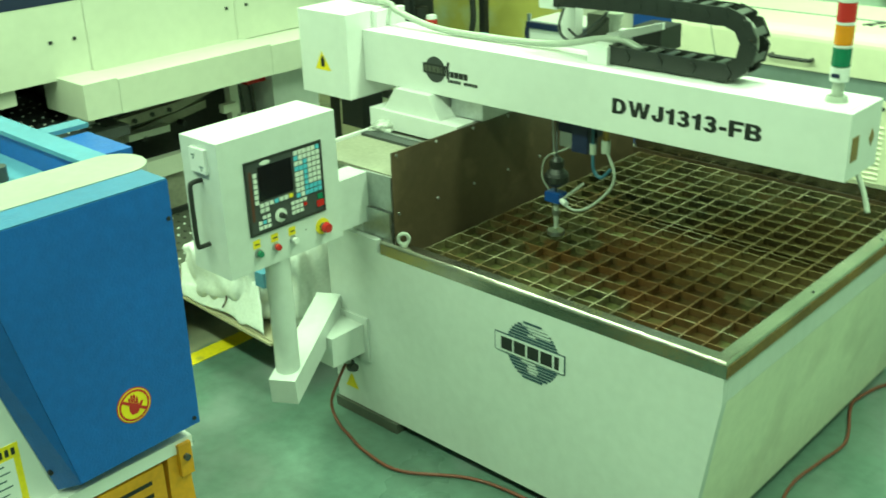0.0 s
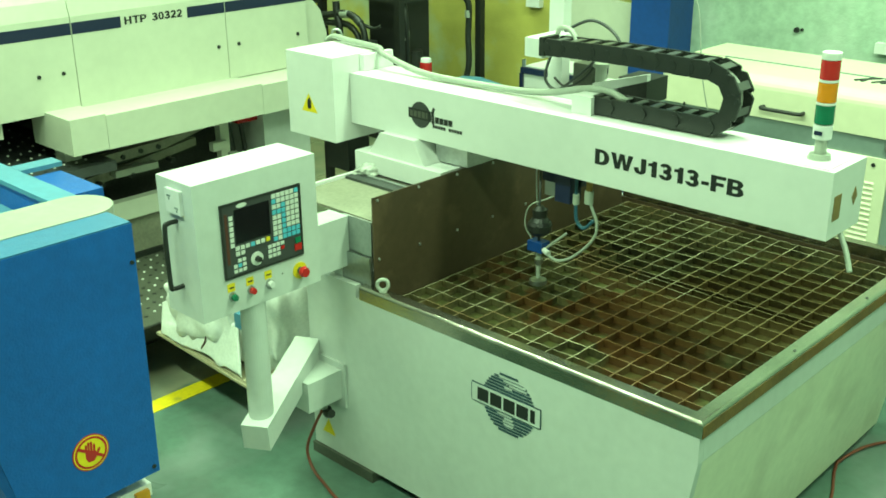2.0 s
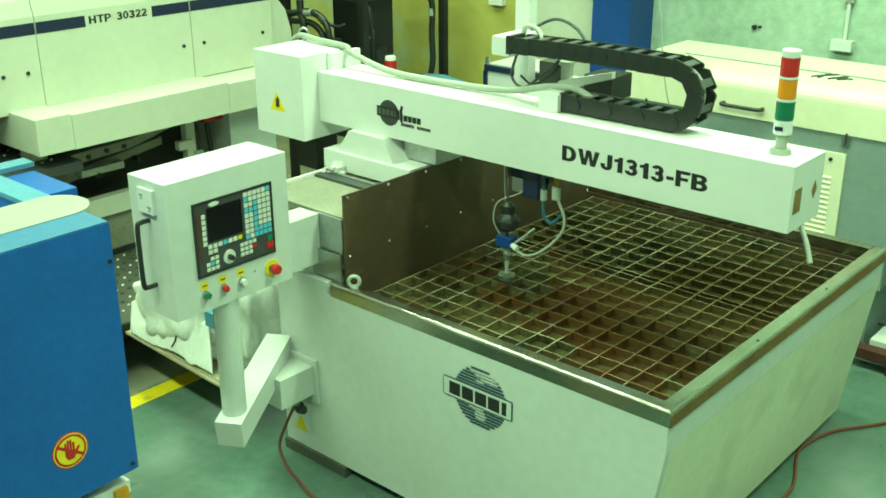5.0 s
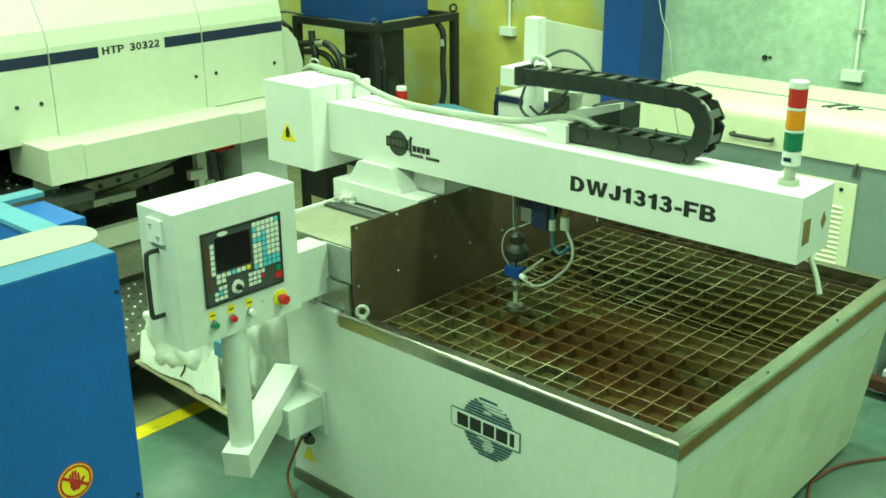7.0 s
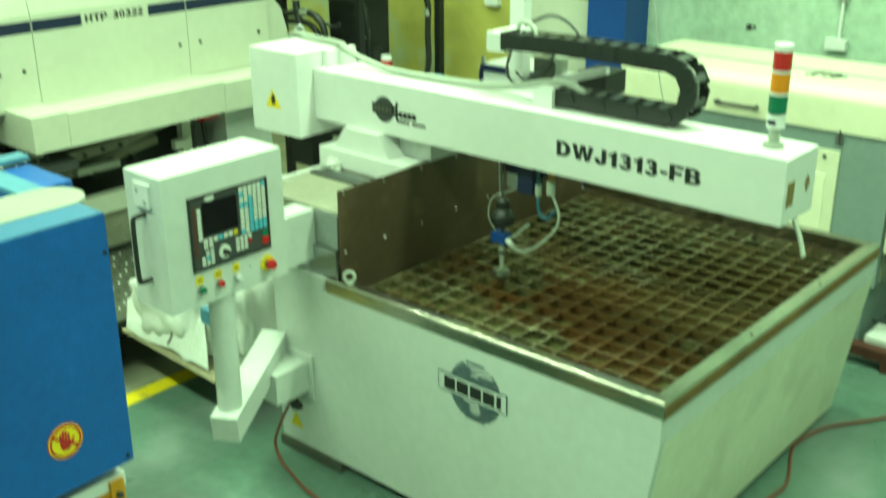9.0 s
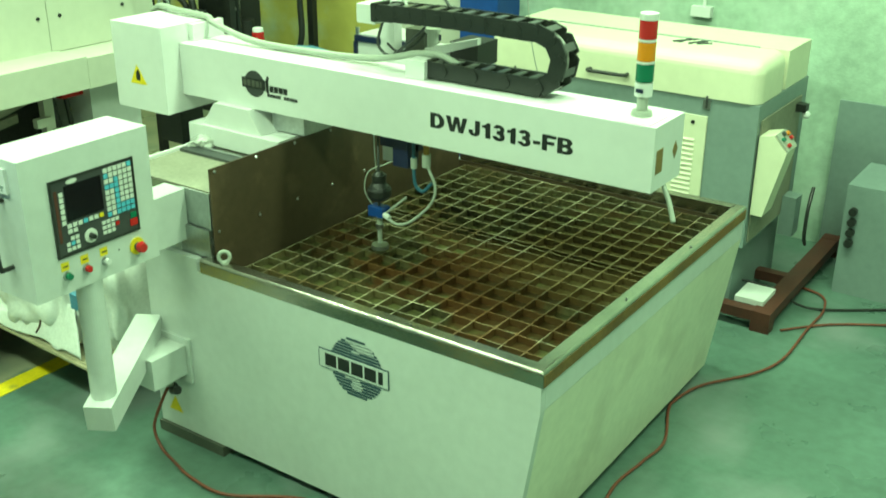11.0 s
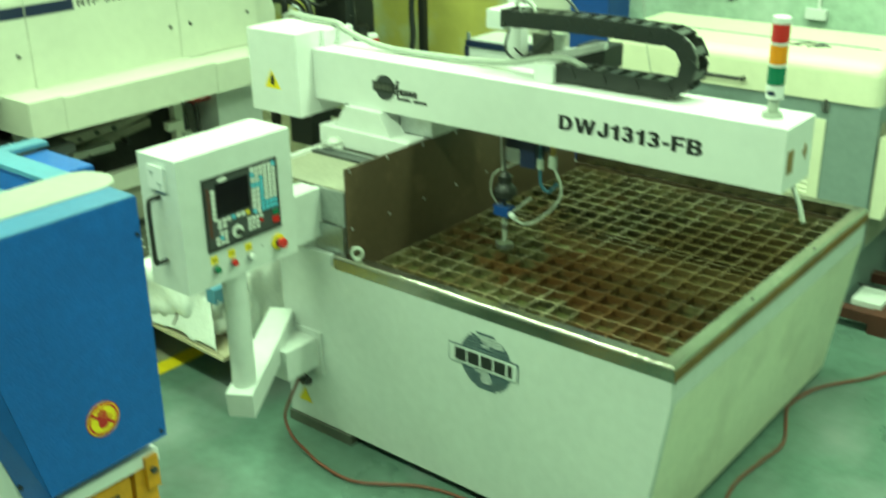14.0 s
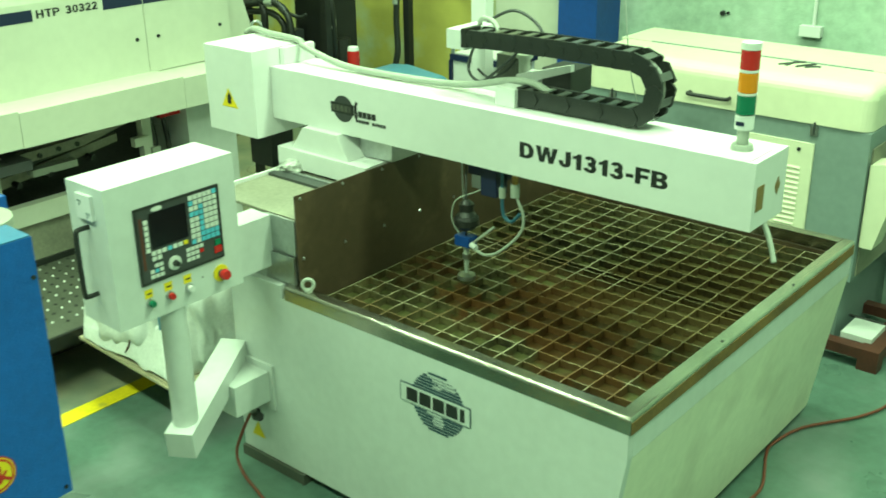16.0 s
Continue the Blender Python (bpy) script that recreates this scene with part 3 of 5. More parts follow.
# cable along the top
part("cable", tube([(-2.45, 0.70, 1.60), (-2.38, 0.69, 1.628), (-2.252, 0.665, 1.627), (-2.05, 0.65, 1.622), (-1.997, 0.64, 1.60), (-1.759, 0.63, 1.556), (-1.444, 0.64, 1.551), (-1.157, 0.66, 1.56), (-0.95, 0.66, 1.605), (-0.84, 0.655, 1.612), (-0.76, 0.655, 1.585)], 0.0135), CLEAR, gantry, "pale grey cable conduit", smooth=True)
part("chain_bracket", box(-0.945, -0.86, 0.575, 0.70, 1.534, 1.60), WHITE, gantry, bevel=0.004)
chain = part("cable_chain", box(-0.86, -0.84, 0.60, 0.70, 1.536, 1.542), BLACK, gantry, "black plastic cable chain")


def chain_point(s):
    """Place and heading along the chain: lower run, bend, upper run."""
    x0, x1, z0, R = -0.855, -0.418, 1.570, 0.092
    if s < x1 - x0:
        return x0 + s, z0, 0.0
    s -= x1 - x0
    if s < math.pi * R:
        a = s / R
        return x1 + R * math.sin(a), z0 + R - R * math.cos(a), a
    s -= math.pi * R
    return x1 - s, z0 + 2 * R + 0.008 * math.sin(min(1.0, s / 0.74) * math.pi) - 0.010 * s, math.pi


STEP = 0.0665
link = bmesh.new()
for y0 in (0.0, 0.086):
    prism([(-0.036, -0.026), (-0.030, -0.031), (0.030, -0.031), (0.040, -0.020), (0.040, 0.020), (0.030, 0.031), (-0.030, 0.031), (-0.036, 0.026)], 1, y0, y0 + 0.010, link)
    prism(arc(0.033, 0, 0.017, 0.017, 0, 330, 11), 1, y0 - 0.002, y0 + 0.012, link)
plates = len(link.faces)
for zb in (0.0225, -0.0285):
    prism([(-0.022, zb), (0.006, zb), (0.006, zb + 0.004), (0.001, zb + 0.006), (-0.017, zb + 0.006), (-0.022, zb + 0.004)], 1, 0.010, 0.086, link)
for f in list(link.faces)[plates:]:
    f.material_index = 1
first = None
for k in range(21):
    lx, lz, la = chain_point(0.03 + k * STEP)
    if first is None:
        first = part("link", link, BLACK, chain)
        first.data.materials.append(BARS)
        ob = first
    else:
        ob = new("link", first.data)
        ob.parent = chain
        ob.matrix_parent_inverse = first.matrix_parent_inverse.copy()
    ob.matrix_basis = Matrix.Translation((lx, 0.595, lz)) @ Matrix.Rotation(-la, 4, "Y") @ Matrix.Translation((0, 0.0025 * (k % 2), 0))
for r, o, m in ((0.011, 0.030, CLEAR), (0.008, 0.055, DGREY), (0.007, 0.072, CLEAR)):
    run = [chain_point(0.02 + 0.068 * k) for k in range(21)]
    part("chain_cable", tube([(x, 0.595 + o, z) for x, z, a in run], r, n=8, steps=3), m, chain, smooth=True)
for ex, ez in ((-0.858, 1.570), (chain_point(0.03 + 20.7 * STEP)[0] - 0.012, chain_point(0.03 + 20.7 * STEP)[1])):
    eb = part("end_bracket", box(ex - 0.010, ex + 0.012, 0.597, 0.689, ez - 0.034, ez + 0.034), BLACK, chain, bevel=0.002)
    for dy in (0.612, 0.674):
        for dz in (-0.016, 0.016):
            part("end_screw", rod((ex - 0.014, dy, ez + dz), (ex - 0.010, dy, ez + dz), 0.006, n=8), ZINC, eb)
# vertical axis behind the beam
part("axis_column", box(-1.233, -1.166, 0.80, 0.85, 1.10, 1.935), WHITE, gantry, "white vertical axis column", bevel=0.004)
part("axis_bracket", box(-1.19, -1.105, 0.60, 0.78, 1.705, 1.775), WHITE, gantry, bevel=0.003)
part("axis_carriage", box(-1.14, -0.75, 0.74, 0.80, 1.34, 1.56), WHITE, gantry)
part("axis_motor", box(-0.90, -0.775, 0.80, 0.94, 1.545, 1.635), BLACKP, gantry, "black servo motor")
part("motor_bracket", prism([(-1.0, 1.56), (-0.76, 1.64), (-0.76, 1.665), (-1.0, 1.60)], 1, 0.775, 0.798), WHITE, gantry)
part("valve_block", rod((-0.98, 0.80, 1.56), (-0.98, 0.80, 1.66), 0.022), CLEAR, gantry)
part("valve_cap", rod((-0.98, 0.80, 1.66), (-0.98, 0.80, 1.675), 0.032), CLEAR, gantry)
part("motor_box", box(-1.11, -1.02, 0.80, 0.90, 1.53, 1.66), PLATE, gantry, bevel=0.004)
part("sensor_block", box(-0.965, -0.91, 0.79, 0.83, 1.575, 1.615), WHITE, gantry, bevel=0.003)
part("motor_cable", tube([(-1.17, 0.76, 1.60), (-1.12, 0.77, 1.57), (-1.04, 0.77, 1.61), (-1.0, 0.78, 1.66)], 0.005), BLACK, gantry)
part("hose", tube([(-1.15, 0.74, 1.74), (-1.12, 0.72, 1.80), (-1.05, 0.70, 1.80), (-1.0, 0.68, 1.755)], 0.010), CLEAR, gantry, smooth=True)
part("hose", tube([(-1.14, 0.78, 1.78), (-1.03, 0.79, 1.83), (-0.92, 0.78, 1.80), (-0.84, 0.76, 1.72)], 0.006), DGREY, gantry, smooth=True)
part("hose", tube([(-1.19, 0.77, 1.70), (-1.20, 0.74, 1.60), (-1.14, 0.74, 1.56), (-1.06, 0.76, 1.62), (-1.0, 0.78, 1.68)], 0.006), DGREY, gantry, smooth=True)
# cutting head below the beam
head = part("cutting_head", rod((-1.068, 0.56, 0.99), (-1.068, 0.56, 1.31), 0.0045), DGREY, gantry, "cutting head with black bulb and blue valve", smooth=True)
part("head_arm", box(-1.09, -0.92, 0.60, 0.66, 1.24, 1.314), NAVY, head)
part("head_mount", box(-0.99, -0.92, 0.55, 0.62, 1.19, 1.314), NAVY, head, "dark blue head mount")
bulb = bmesh.new()
for za, zb, ra, rb in ((1.035, 1.05, 0.034, 0.048), (1.05, 1.075, 0.048, 0.048), (1.075, 1.105, 0.046, 0.026), (1.105, 1.135, 0.028, 0.030), (1.135, 1.150, 0.024, 0.012)):
    rod((-1.066, 0.56, za), (-1.066, 0.56, zb), ra, rb, 20, bulb)
part("abrasive_bulb", bulb, BLACK, head, smooth=False)
part("bulb_ring", rod((-1.066, 0.56, 1.078), (-1.066, 0.56, 1.088), 0.0475, 0.042, 20), BLACKP, head)
part("valve", box(-1.105, -1.035, 0.535, 0.585, 0.965, 1.005), PRUSS, head, "blue valve body", bevel=0.008)
part("valve_nut", rod((-1.03, 0.545, 0.98), (-1.0, 0.535, 0.975), 0.011), WHITE, head)
part("nozzle", rod((-1.067, 0.56, 0.965), (-1.067, 0.56, 0.85), 0.012, 0.008), CLEAR, head)
part("nozzle_nut", rod((-1.067, 0.56, 0.91), (-1.067, 0.56, 0.93), 0.017, n=6), ZINC, head)
part("guard_disc", rod((-1.067, 0.56, 0.826), (-1.067, 0.56, 0.842), 0.036, 0.034, 24), ZINC, head, "pale splash disc")
part("feed_tube", tube([(-1.0, 0.535, 0.968), (-0.95, 0.53, 0.962), (-0.89, 0.54, 0.99), (-0.815, 0.555, 1.07), (-0.80, 0.56, 1.14), (-0.835, 0.56, 1.22), (-0.84, 0.56, 1.30)], 0.0055), CLEAR, head, "milky feed tube", smooth=True)
part("feed_tube", tube([(-1.10, 0.56, 1.0), (-1.13, 0.55, 1.06), (-1.11, 0.55, 1.14), (-1.04, 0.57, 1.18), (-0.97, 0.58, 1.22)], 0.0030), CLEAR, head, smooth=True)
part("air_tube", tube([(-0.905, 0.57, 1.30), (-0.905, 0.57, 1.18), (-0.90, 0.575, 1.12), (-0.87, 0.58, 1.10), (-0.83, 0.58, 1.14)], 0.007), AIRBLUE, head, "blue air tube", smooth=True)
part("fitting", rod((-0.84, 0.56, 1.21), (-0.84, 0.56, 1.26), 0.017), CLEAR, head)
part("fitting", rod((-0.905, 0.57, 1.19), (-0.905, 0.57, 1.23), 0.013), CLEAR, head)
part("fitting", rod((-0.84, 0.56, 1.26), (-0.84, 0.56, 1.314), 0.012), BRASS, head)
part("signal_wire", tube([(-1.08, 0.56, 1.15), (-1.085, 0.56, 1.22), (-1.088, 0.56, 1.31)], 0.003), ZINC, head)
part("lance", rod((-1.03, 0.56, 0.985), (-0.965, 0.60, 1.05), 0.005), CLEAR, head)
# drain tube at the beam's end
part("drain_tube", tube([(0.070, 0.63, 1.318), (0.082, 0.62, 1.30), (0.112, 0.60, 1.26), (0.140, 0.58, 1.205)], 0.009), CLEAR, gantry, "milky drain tube", smooth=True)
# signal tower
tower = part("signal_tower", rod((-0.015, 0.61, 1.535), (-0.015, 0.61, 1.552), 0.036, 0.032, 24), CLEAR, gantry, "signal tower with red, amber and green lenses")
part("tower_plate", box(-0.055, 0.062, 0.512, 0.66, 1.5335, 1.5355), WHITE, tower)
part("tower_neck", rod((-0.015, 0.61, 1.552), (-0.015, 0.61, 1.60), 0.019, 0.018, 20), CLEAR, tower)
for nm, za, zb, m, r in (("tower_base", 1.60, 1.645, WHITE, 0.031), ("green_lens", 1.648, 1.705, GREEN, 0.031), ("lens_ring", 1.706, 1.714, WHITE, 0.0315), ("amber_lens", 1.715, 1.775, AMBER, 0.031), ("lens_ring", 1.776, 1.784, WHITE, 0.0315), ("red_lens", 1.785, 1.843, RED, 0.031), ("tower_cap", 1.844, 1.866, WHITE, 0.0315)):
    part(nm, rod((-0.015, 0.61, za), (-0.015, 0.61, zb), r - 0.002, n=28), m, tower, bevel=0.002)
part("tower_mark", box(-0.028, -0.002, 0.5775, 0.5792, 1.615, 1.628), NAVY, tower)

# ---- control console ----
console = thing("control_console", -1.55, -0.45, 0.36, "pale grey control console box on a column and swing arm", "control panel")
XP, YP0, YP1, ZP0, ZP1 = -1.497, -0.70, -0.187, 0.949, 1.437
part("housing", box(XP - 0.205, XP, YP0, YP1, ZP0, ZP1), GREYP, console, bevel=0.005)
part("connecting_duct", box(-1.71, -1.60, YP1, 0.047, 0.912, 1.116), GREYP, console, bevel=0.003)
part("column", rod((-1.545, -0.465, 0.46), (-1.545, -0.465, ZP0 - 0.001), 0.046, n=32), GREYP, console)
arm = part("swing_arm", box(-0.052, 0.052, -0.012, 0.592, -0.105, 0), GREYP, console, "square tube swing arm", bevel=0.004)
arm.matrix_basis = Matrix.Translation((-1.507, -0.523, 0.48)) @ Matrix.Rotation(math.atan2(0.301, 0.5), 4, "Z") @ Matrix.Rotation(math.atan2(0.07, 0.583), 4, "X")


panel = part("keypad_panel", box(XP, XP + 0.004, -0.603, -0.262, 1.078, 1.346), DGREY, console, "dark grey keypad panel with screen", bevel=0.001)
XF = XP + 0.004
part("panel_border", box(XF, XF + 0.0015, -0.603, -0.595, 1.078, 1.346), BLACK, panel)
part("panel_border", box(XF, XF + 0.0015, -0.270, -0.262, 1.078, 1.346), BLACK, panel)
part("panel_border", box(XF, XF + 0.0015, -0.595, -0.270, 1.338, 1.346), BLACK, panel)
part("panel_border", box(XF, XF + 0.0015, -0.595, -0.270, 1.078, 1.086), BLACK, panel)
part("screen", box(XF, XF + 0.002, -0.548, -0.402, 1.196, 1.318), SCREEN, panel, "dark switched-off screen")
part("panel_mark", prism([(-0.515 + 0.022 * math.cos(a * math.pi / 10), 1.3285 + 0.008 * math.sin(a * math.pi / 10)) for a in range(20)], 0, XF, XF + 0.001), KEYW, panel)
part("side_stripe", box(XF, XF + 0.001, -0.588, -0.577, 1.13, 1.31), REDPAINT, panel)


def keys(y0, z0, cols, rows, dy, dz, w, h, pick):
    for c in range(cols):
        for r in range(rows):
            m = pick(c, r)
            if m:
                part("key", box(XF, XF + 0.003, y0 + dy * c, y0 + dy * c + w, z0 - dz * r - h, z0 - dz * r), m, panel)


keys(-0.390, 1.334, 6, 9, 0.0198, 0.0195, 0.0158, 0.0150, lambda c, r: KEYB if (r in (7, 8) and c > 1) or (c == 2 and r > 1) or (r == 3 and c < 3) or (c == 0 and r in (1, 8)) or (r == 0 and c == 5) else KEYW)
keys(-0.571, 1.300, 1, 6, 0.02, 0.0195, 0.015, 0.0145, lambda c, r: KEYW)
keys(-0.553, 1.187, 7, 1, 0.0215, 0.02, 0.016, 0.014, lambda c, r: YELLOW if c == 6 else KEYB if c == 3 else KEYW)
keys(-0.553, 1.168, 2, 1, 0.0215, 0.02, 0.016, 0.014, lambda c, r: KEYW)
keys(-0.565, 1.142, 3, 3, 0.0185, 0.018, 0.014, 0.012, lambda c, r: KEYB if (c, r) == (1, 1) else None if (c, r) == (0, 0) else KEYW)
keys(-0.418, 1.155, 4, 3, 0.0185, 0.018, 0.014, 0.012, lambda c, r: RED if (c, r) == (3, 1) else None if (c, r) == (3, 2) else KEYW)
part("key", box(XF, XF + 0.004, -0.298, -0.274, 1.130, 1.150), GREEN, panel, "green start key")
part("key", box(XF, XF + 0.004, -0.302, -0.272, 1.102, 1.126), RED, panel, "red stop key")
knob = part("dial", rod((XF, -0.468, 1.122), (XF + 0.004, -0.468, 1.122), 0.025, n=28), KEYW, panel, "white override dial")
part("dial_knob", rod((XF + 0.004, -0.468, 1.122), (XF + 0.022, -0.468, 1.122), 0.011, 0.009, 16), BLACK, knob)
for y, m in ((-0.578, GREEN), (-0.500, RED), (-0.421, WHITE)):
    b = part("push_button", rod((XP, y, 1.012), (XP + 0.010, y, 1.012), 0.0155, n=20), ZINC, console)
    part("button_cap", rod((XP + 0.010, y, 1.012), (XP + 0.022, y, 1.012), 0.012, 0.011, 20), m, b)
    part("button_tag", box(XP, XP + 0.0015, y - 0.018, y + 0.013, 1.031, 1.061), YELLOW, b)
    part("tag_bar", box(XP + 0.0015, XP + 0.002, y - 0.011, y + 0.009, 1.043, 1.048), INK, b)
es = part("stop_button", rod((XP, -0.283, 1.020), (XP + 0.004, -0.283, 1.020), 0.031, n=28), YELLOW, console, "red mushroom stop button on a yellow ring")
part("button_stem", rod((XP + 0.004, -0.283, 1.020), (XP + 0.022, -0.283, 1.020), 0.014), DGREY, es)
part("button_cap", rod((XP + 0.022, -0.283, 1.020), (XP + 0.038, -0.283, 1.020), 0.021, 0.017, 24), RED, es)
part("key_hole", rod((XP, -0.36, 1.03), (XP + 0.001, -0.36, 1.03), 0.003, n=8), INK, console)
part("handle", tube([(-1.60, -0.70, 1.295), (-1.60, -0.735, 1.295), (-1.60, -0.748, 1.28), (-1.60, -0.75, 1.18), (-1.60, -0.748, 1.075), (-1.60, -0.735, 1.062), (-1.60, -0.70, 1.062)], 0.0085), BLACK, console, "black bow handle", smooth=True)
so = part("socket_plate", box(-1.638, -1.553, -0.712, -0.70, 1.325, 1.408), WHITE, console, "white twin socket plate", bevel=0.003)
for sx, sz in ((-1.615, 1.385), (-1.575, 1.348)):
    part("socket_slot", box(sx - 0.010, sx + 0.010, -0.7135, -0.712, sz - 0.003, sz + 0.003), MIDGREY, so)
    part("socket_slot", box(sx - 0.003, sx + 0.003, -0.7135, -0.712, sz - 0.014, sz - 0.007), MIDGREY, so)

# ---- punching machine ----
punch = thing("punching_machine", -4.2, 0.5, 0, "large cream-white punching machine with navy stripe and lettering", "machine")
XM = -3.65
prof = [(-5.6, 1.20), (XM, 1.20), (XM, 1.66), (XM - 0.02, 1.74), (XM - 0.30, 2.25), (-5.6, 2.4)]
for ya, yb, nm in ((-2.6, 0.068, "hood"), (0.072, 0.986, "hood"), (0.990, 1.565, "hood")):
    part(nm, prism(prof, 1, ya, yb), OFFWHITE, punch, bevel=0.008)
part("end_cover", prism([(1.566, 1.15), (1.73, 1.15), (1.74, 1.36), (1.70, 1.50), (1.63, 1.58), (1.566, 1.60)], 0, -4.6, XM - 0.03), OFFWHITE, punch, bevel=0.01)
part("skirt", box(-3.80, -3.40, -0.13, 0.06, 1.035, 1.215), OFFWHITE, punch, bevel=0.006)
part("skirt", box(-3.80, -3.40, 0.062, 1.02, 1.032, 1.205), OFFWHITE, punch, bevel=0.006)
part("skirt", box(-3.80, -3.40, 1.022, 1.55, 1.030, 1.195), OFFWHITE, punch, bevel=0.006)
for ya, yb in ((-2.6, 0.066), (0.074, 0.345), (0.745, 0.984), (0.992, 1.563)):
    part("stripe", box(XM, XM + 0.0015, ya, yb, 1.573, 1.630), NAVY, punch, "navy stripe")
heavy_words("lettering", "HTP", Matrix.Translation((XM + 0.0012, 0.366, 1.584)) @ FACE_EAST, 0.040, 0.130, INK, punch, "dark model lettering")
heavy_words("lettering", "30322", Matrix.Translation((XM + 0.0012, 0.530, 1.584)) @ FACE_EAST, 0.040, 0.184, INK, punch, "dark model number lettering")
for y in (-0.13, -0.001, 0.928, 1.065, 1.49):
    part("lock", rod((XM, y, 1.39), (XM + 0.006, y, 1.39), 0.010, n=12), INK, punch)
part("frame", box(-5.6, -3.95, -2.5, 1.5, 0.0, 0.89), DARK, punch, "dark machine frame")
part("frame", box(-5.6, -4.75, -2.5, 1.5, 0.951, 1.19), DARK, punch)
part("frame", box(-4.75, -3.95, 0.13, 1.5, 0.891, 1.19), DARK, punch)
part("hood_foot", box(-4.05, -3.70, -0.9, -0.33, 1.11, 1.199), OFFWHITE, punch, bevel=0.004)
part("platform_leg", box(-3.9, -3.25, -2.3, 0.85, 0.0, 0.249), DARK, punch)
part("lower_panel", box(-3.72, -3.66, -0.9, 0.80, 0.545, 0.65), OFFWHITE, punch, bevel=0.004)
part("lower_panel", box(-3.74, -3.69, -0.9, 0.80, 0.335, 0.543), DUST, punch, "olive-grey lower panel", bevel=0.004)
part("panel_foot", box(-3.74, -3.68, -0.9, 0.80, 0.301, 0.334), BLACK, punch)
part("lower_panel", box(-3.95, -3.88, 0.62, 0.70, 0.85, 1.02), OFFWHITE, punch)
part("lower_panel", box(-3.95, -3.60, 1.16, 1.5, 0.2, 1.03), GREYP, punch, "grey leg panel")
part("carriage_rail", prism([(-0.12, 0.885), (0.15, 0.855), (0.55, 0.875), (0.95, 0.965), (0.95, 1.01), (0.55, 0.925), (0.15, 0.91), (-0.12, 0.935)], 0, -3.75, -3.70), DUST, punch, "dull curved rail with bolts")
part("carriage_rail", prism([(0.02, 0.72), (0.80, 0.83), (0.80, 0.875), (0.02, 0.775)], 0, -3.80, -3.77), DUST, punch)
for k in range(7):
    y = -0.15 + 0.11 * k
    part("bolt", rod((-3.70, y, 0.895 - 0.012 * (1 < k < 5)), (-3.69, y, 0.895 - 0.012 * (1 < k < 5)), 0.014, n=8), BLACK, punch)
part("roller", rod((-3.76, 0.02, 0.70), (-3.70, 0.02, 0.70), 0.035), BLACK, punch)
part("support_post", box(-3.72, -3.62, -0.07, 0.02, 0.66, 1.0), OFFWHITE, punch)
part("support_post", box(-3.74, -3.69, 0.915, 0.975, 0.66, 1.02), OFFWHITE, punch)
part("rail_clamp", box(-3.70, -3.66, 0.84, 0.935, 0.80, 0.85), OFFWHITE, punch, bevel=0.004)
part("rail_clamp", box(-3.71, -3.67, 0.955, 1.01, 0.72, 0.77), PALE, punch, bevel=0.004)
part("rail_clamp", box(-3.76, -3.70, 0.24, 0.50, 0.775, 0.812), PALE, punch, bevel=0.004)
for y in (0.16, 0.34, 0.60):
    part("clamp_knob", rod((-3.76, y, 0.735 + 0.10 * y), (-3.70, y, 0.735 + 0.10 * y), 0.016, n=10), BLACK, punch)
part("red_handle", box(-3.72, -3.66, 1.02, 1.16, 0.93, 1.0), RED, punch, "small red guard")
part("machine_cable", tube([(-3.72, 0.98, 0.98), (-3.70, 1.0, 0.7), (-3.74, 1.02, 0.4)], 0.02), BLACK, punch)
part("machine_cable", tube([(-3.70, 1.06, 0.98), (-3.69, 1.08, 0.7), (-3.72, 1.07, 0.4)], 0.014), BLACK, punch)
# work table with brushes, under the hood and beside it
part("brush_table", box(-4.74, -3.46, -2.4, 0.12, 0.90, 0.95), DGREY, punch, "dark table plate with rows of pale bristle tufts")
part("platform", box(-3.93, -2.87, -2.4, 0.90, 0.25, 0.30), PLATE, punch, "low dark plate with rows of tufts")
part("platform_edge", box(-2.869, -2.85, -2.4, 0.90, 0.235, 0.302), BLACK, punch)
rnd = random.Random(4)
tufts, holes = bmesh.new(), bmesh.new()
for zt, xa, xb, ya, yb in ((0.951, -4.7, -3.48, -1.0, 0.10), (0.301, -3.66, -2.90, -0.75, 0.85)):
    for i in range(int((xb - xa) / 0.06)):
        for j in range(int((yb - ya) / 0.06)):
            x, y = xa + 0.06 * i + 0.03 * (j % 2) + rnd.uniform(-0.009, 0.009), ya + 0.06 * j
            if (i + j) % 2:
                rod((x, y, zt), (x, y, zt + 0.006), 0.008, 0.005, 6, tufts)
            else:
                rod((x, y, zt), (x, y, zt + 0.001), 0.010, 0.010, 8, holes)
tagged(part("bristle_tuft", tufts, KEYW, punch), kind="stuff")
tagged(part("plate_hole", holes, INK, punch), kind="stuff")

# ---- sack on a board ----
board = thing("board", -2.55, 0.2, 0, "worn plywood board propped on a low block", "board")
bd = part("sheet", box(-0.37, 0.37, 0.0, 0.78, -0.006, 0.006), PLY, board)
bd.matrix_basis = Matrix.Translation((-2.475, -0.125, 0.255)) @ Matrix.Rotation(math.radians(-1), 4, "Z") @ Matrix.Rotation(math.radians(1.5), 4, "Y")
bd2 = part("sheet", box(-0.31, 0.37, 0.012, 0.77, 0.007, 0.014), PLY, board)
bd2.matrix_basis = bd.matrix_basis.copy()
part("block", box(-2.6, -2.22, 0.2, 0.60, 0, 0.236), DARK, board)


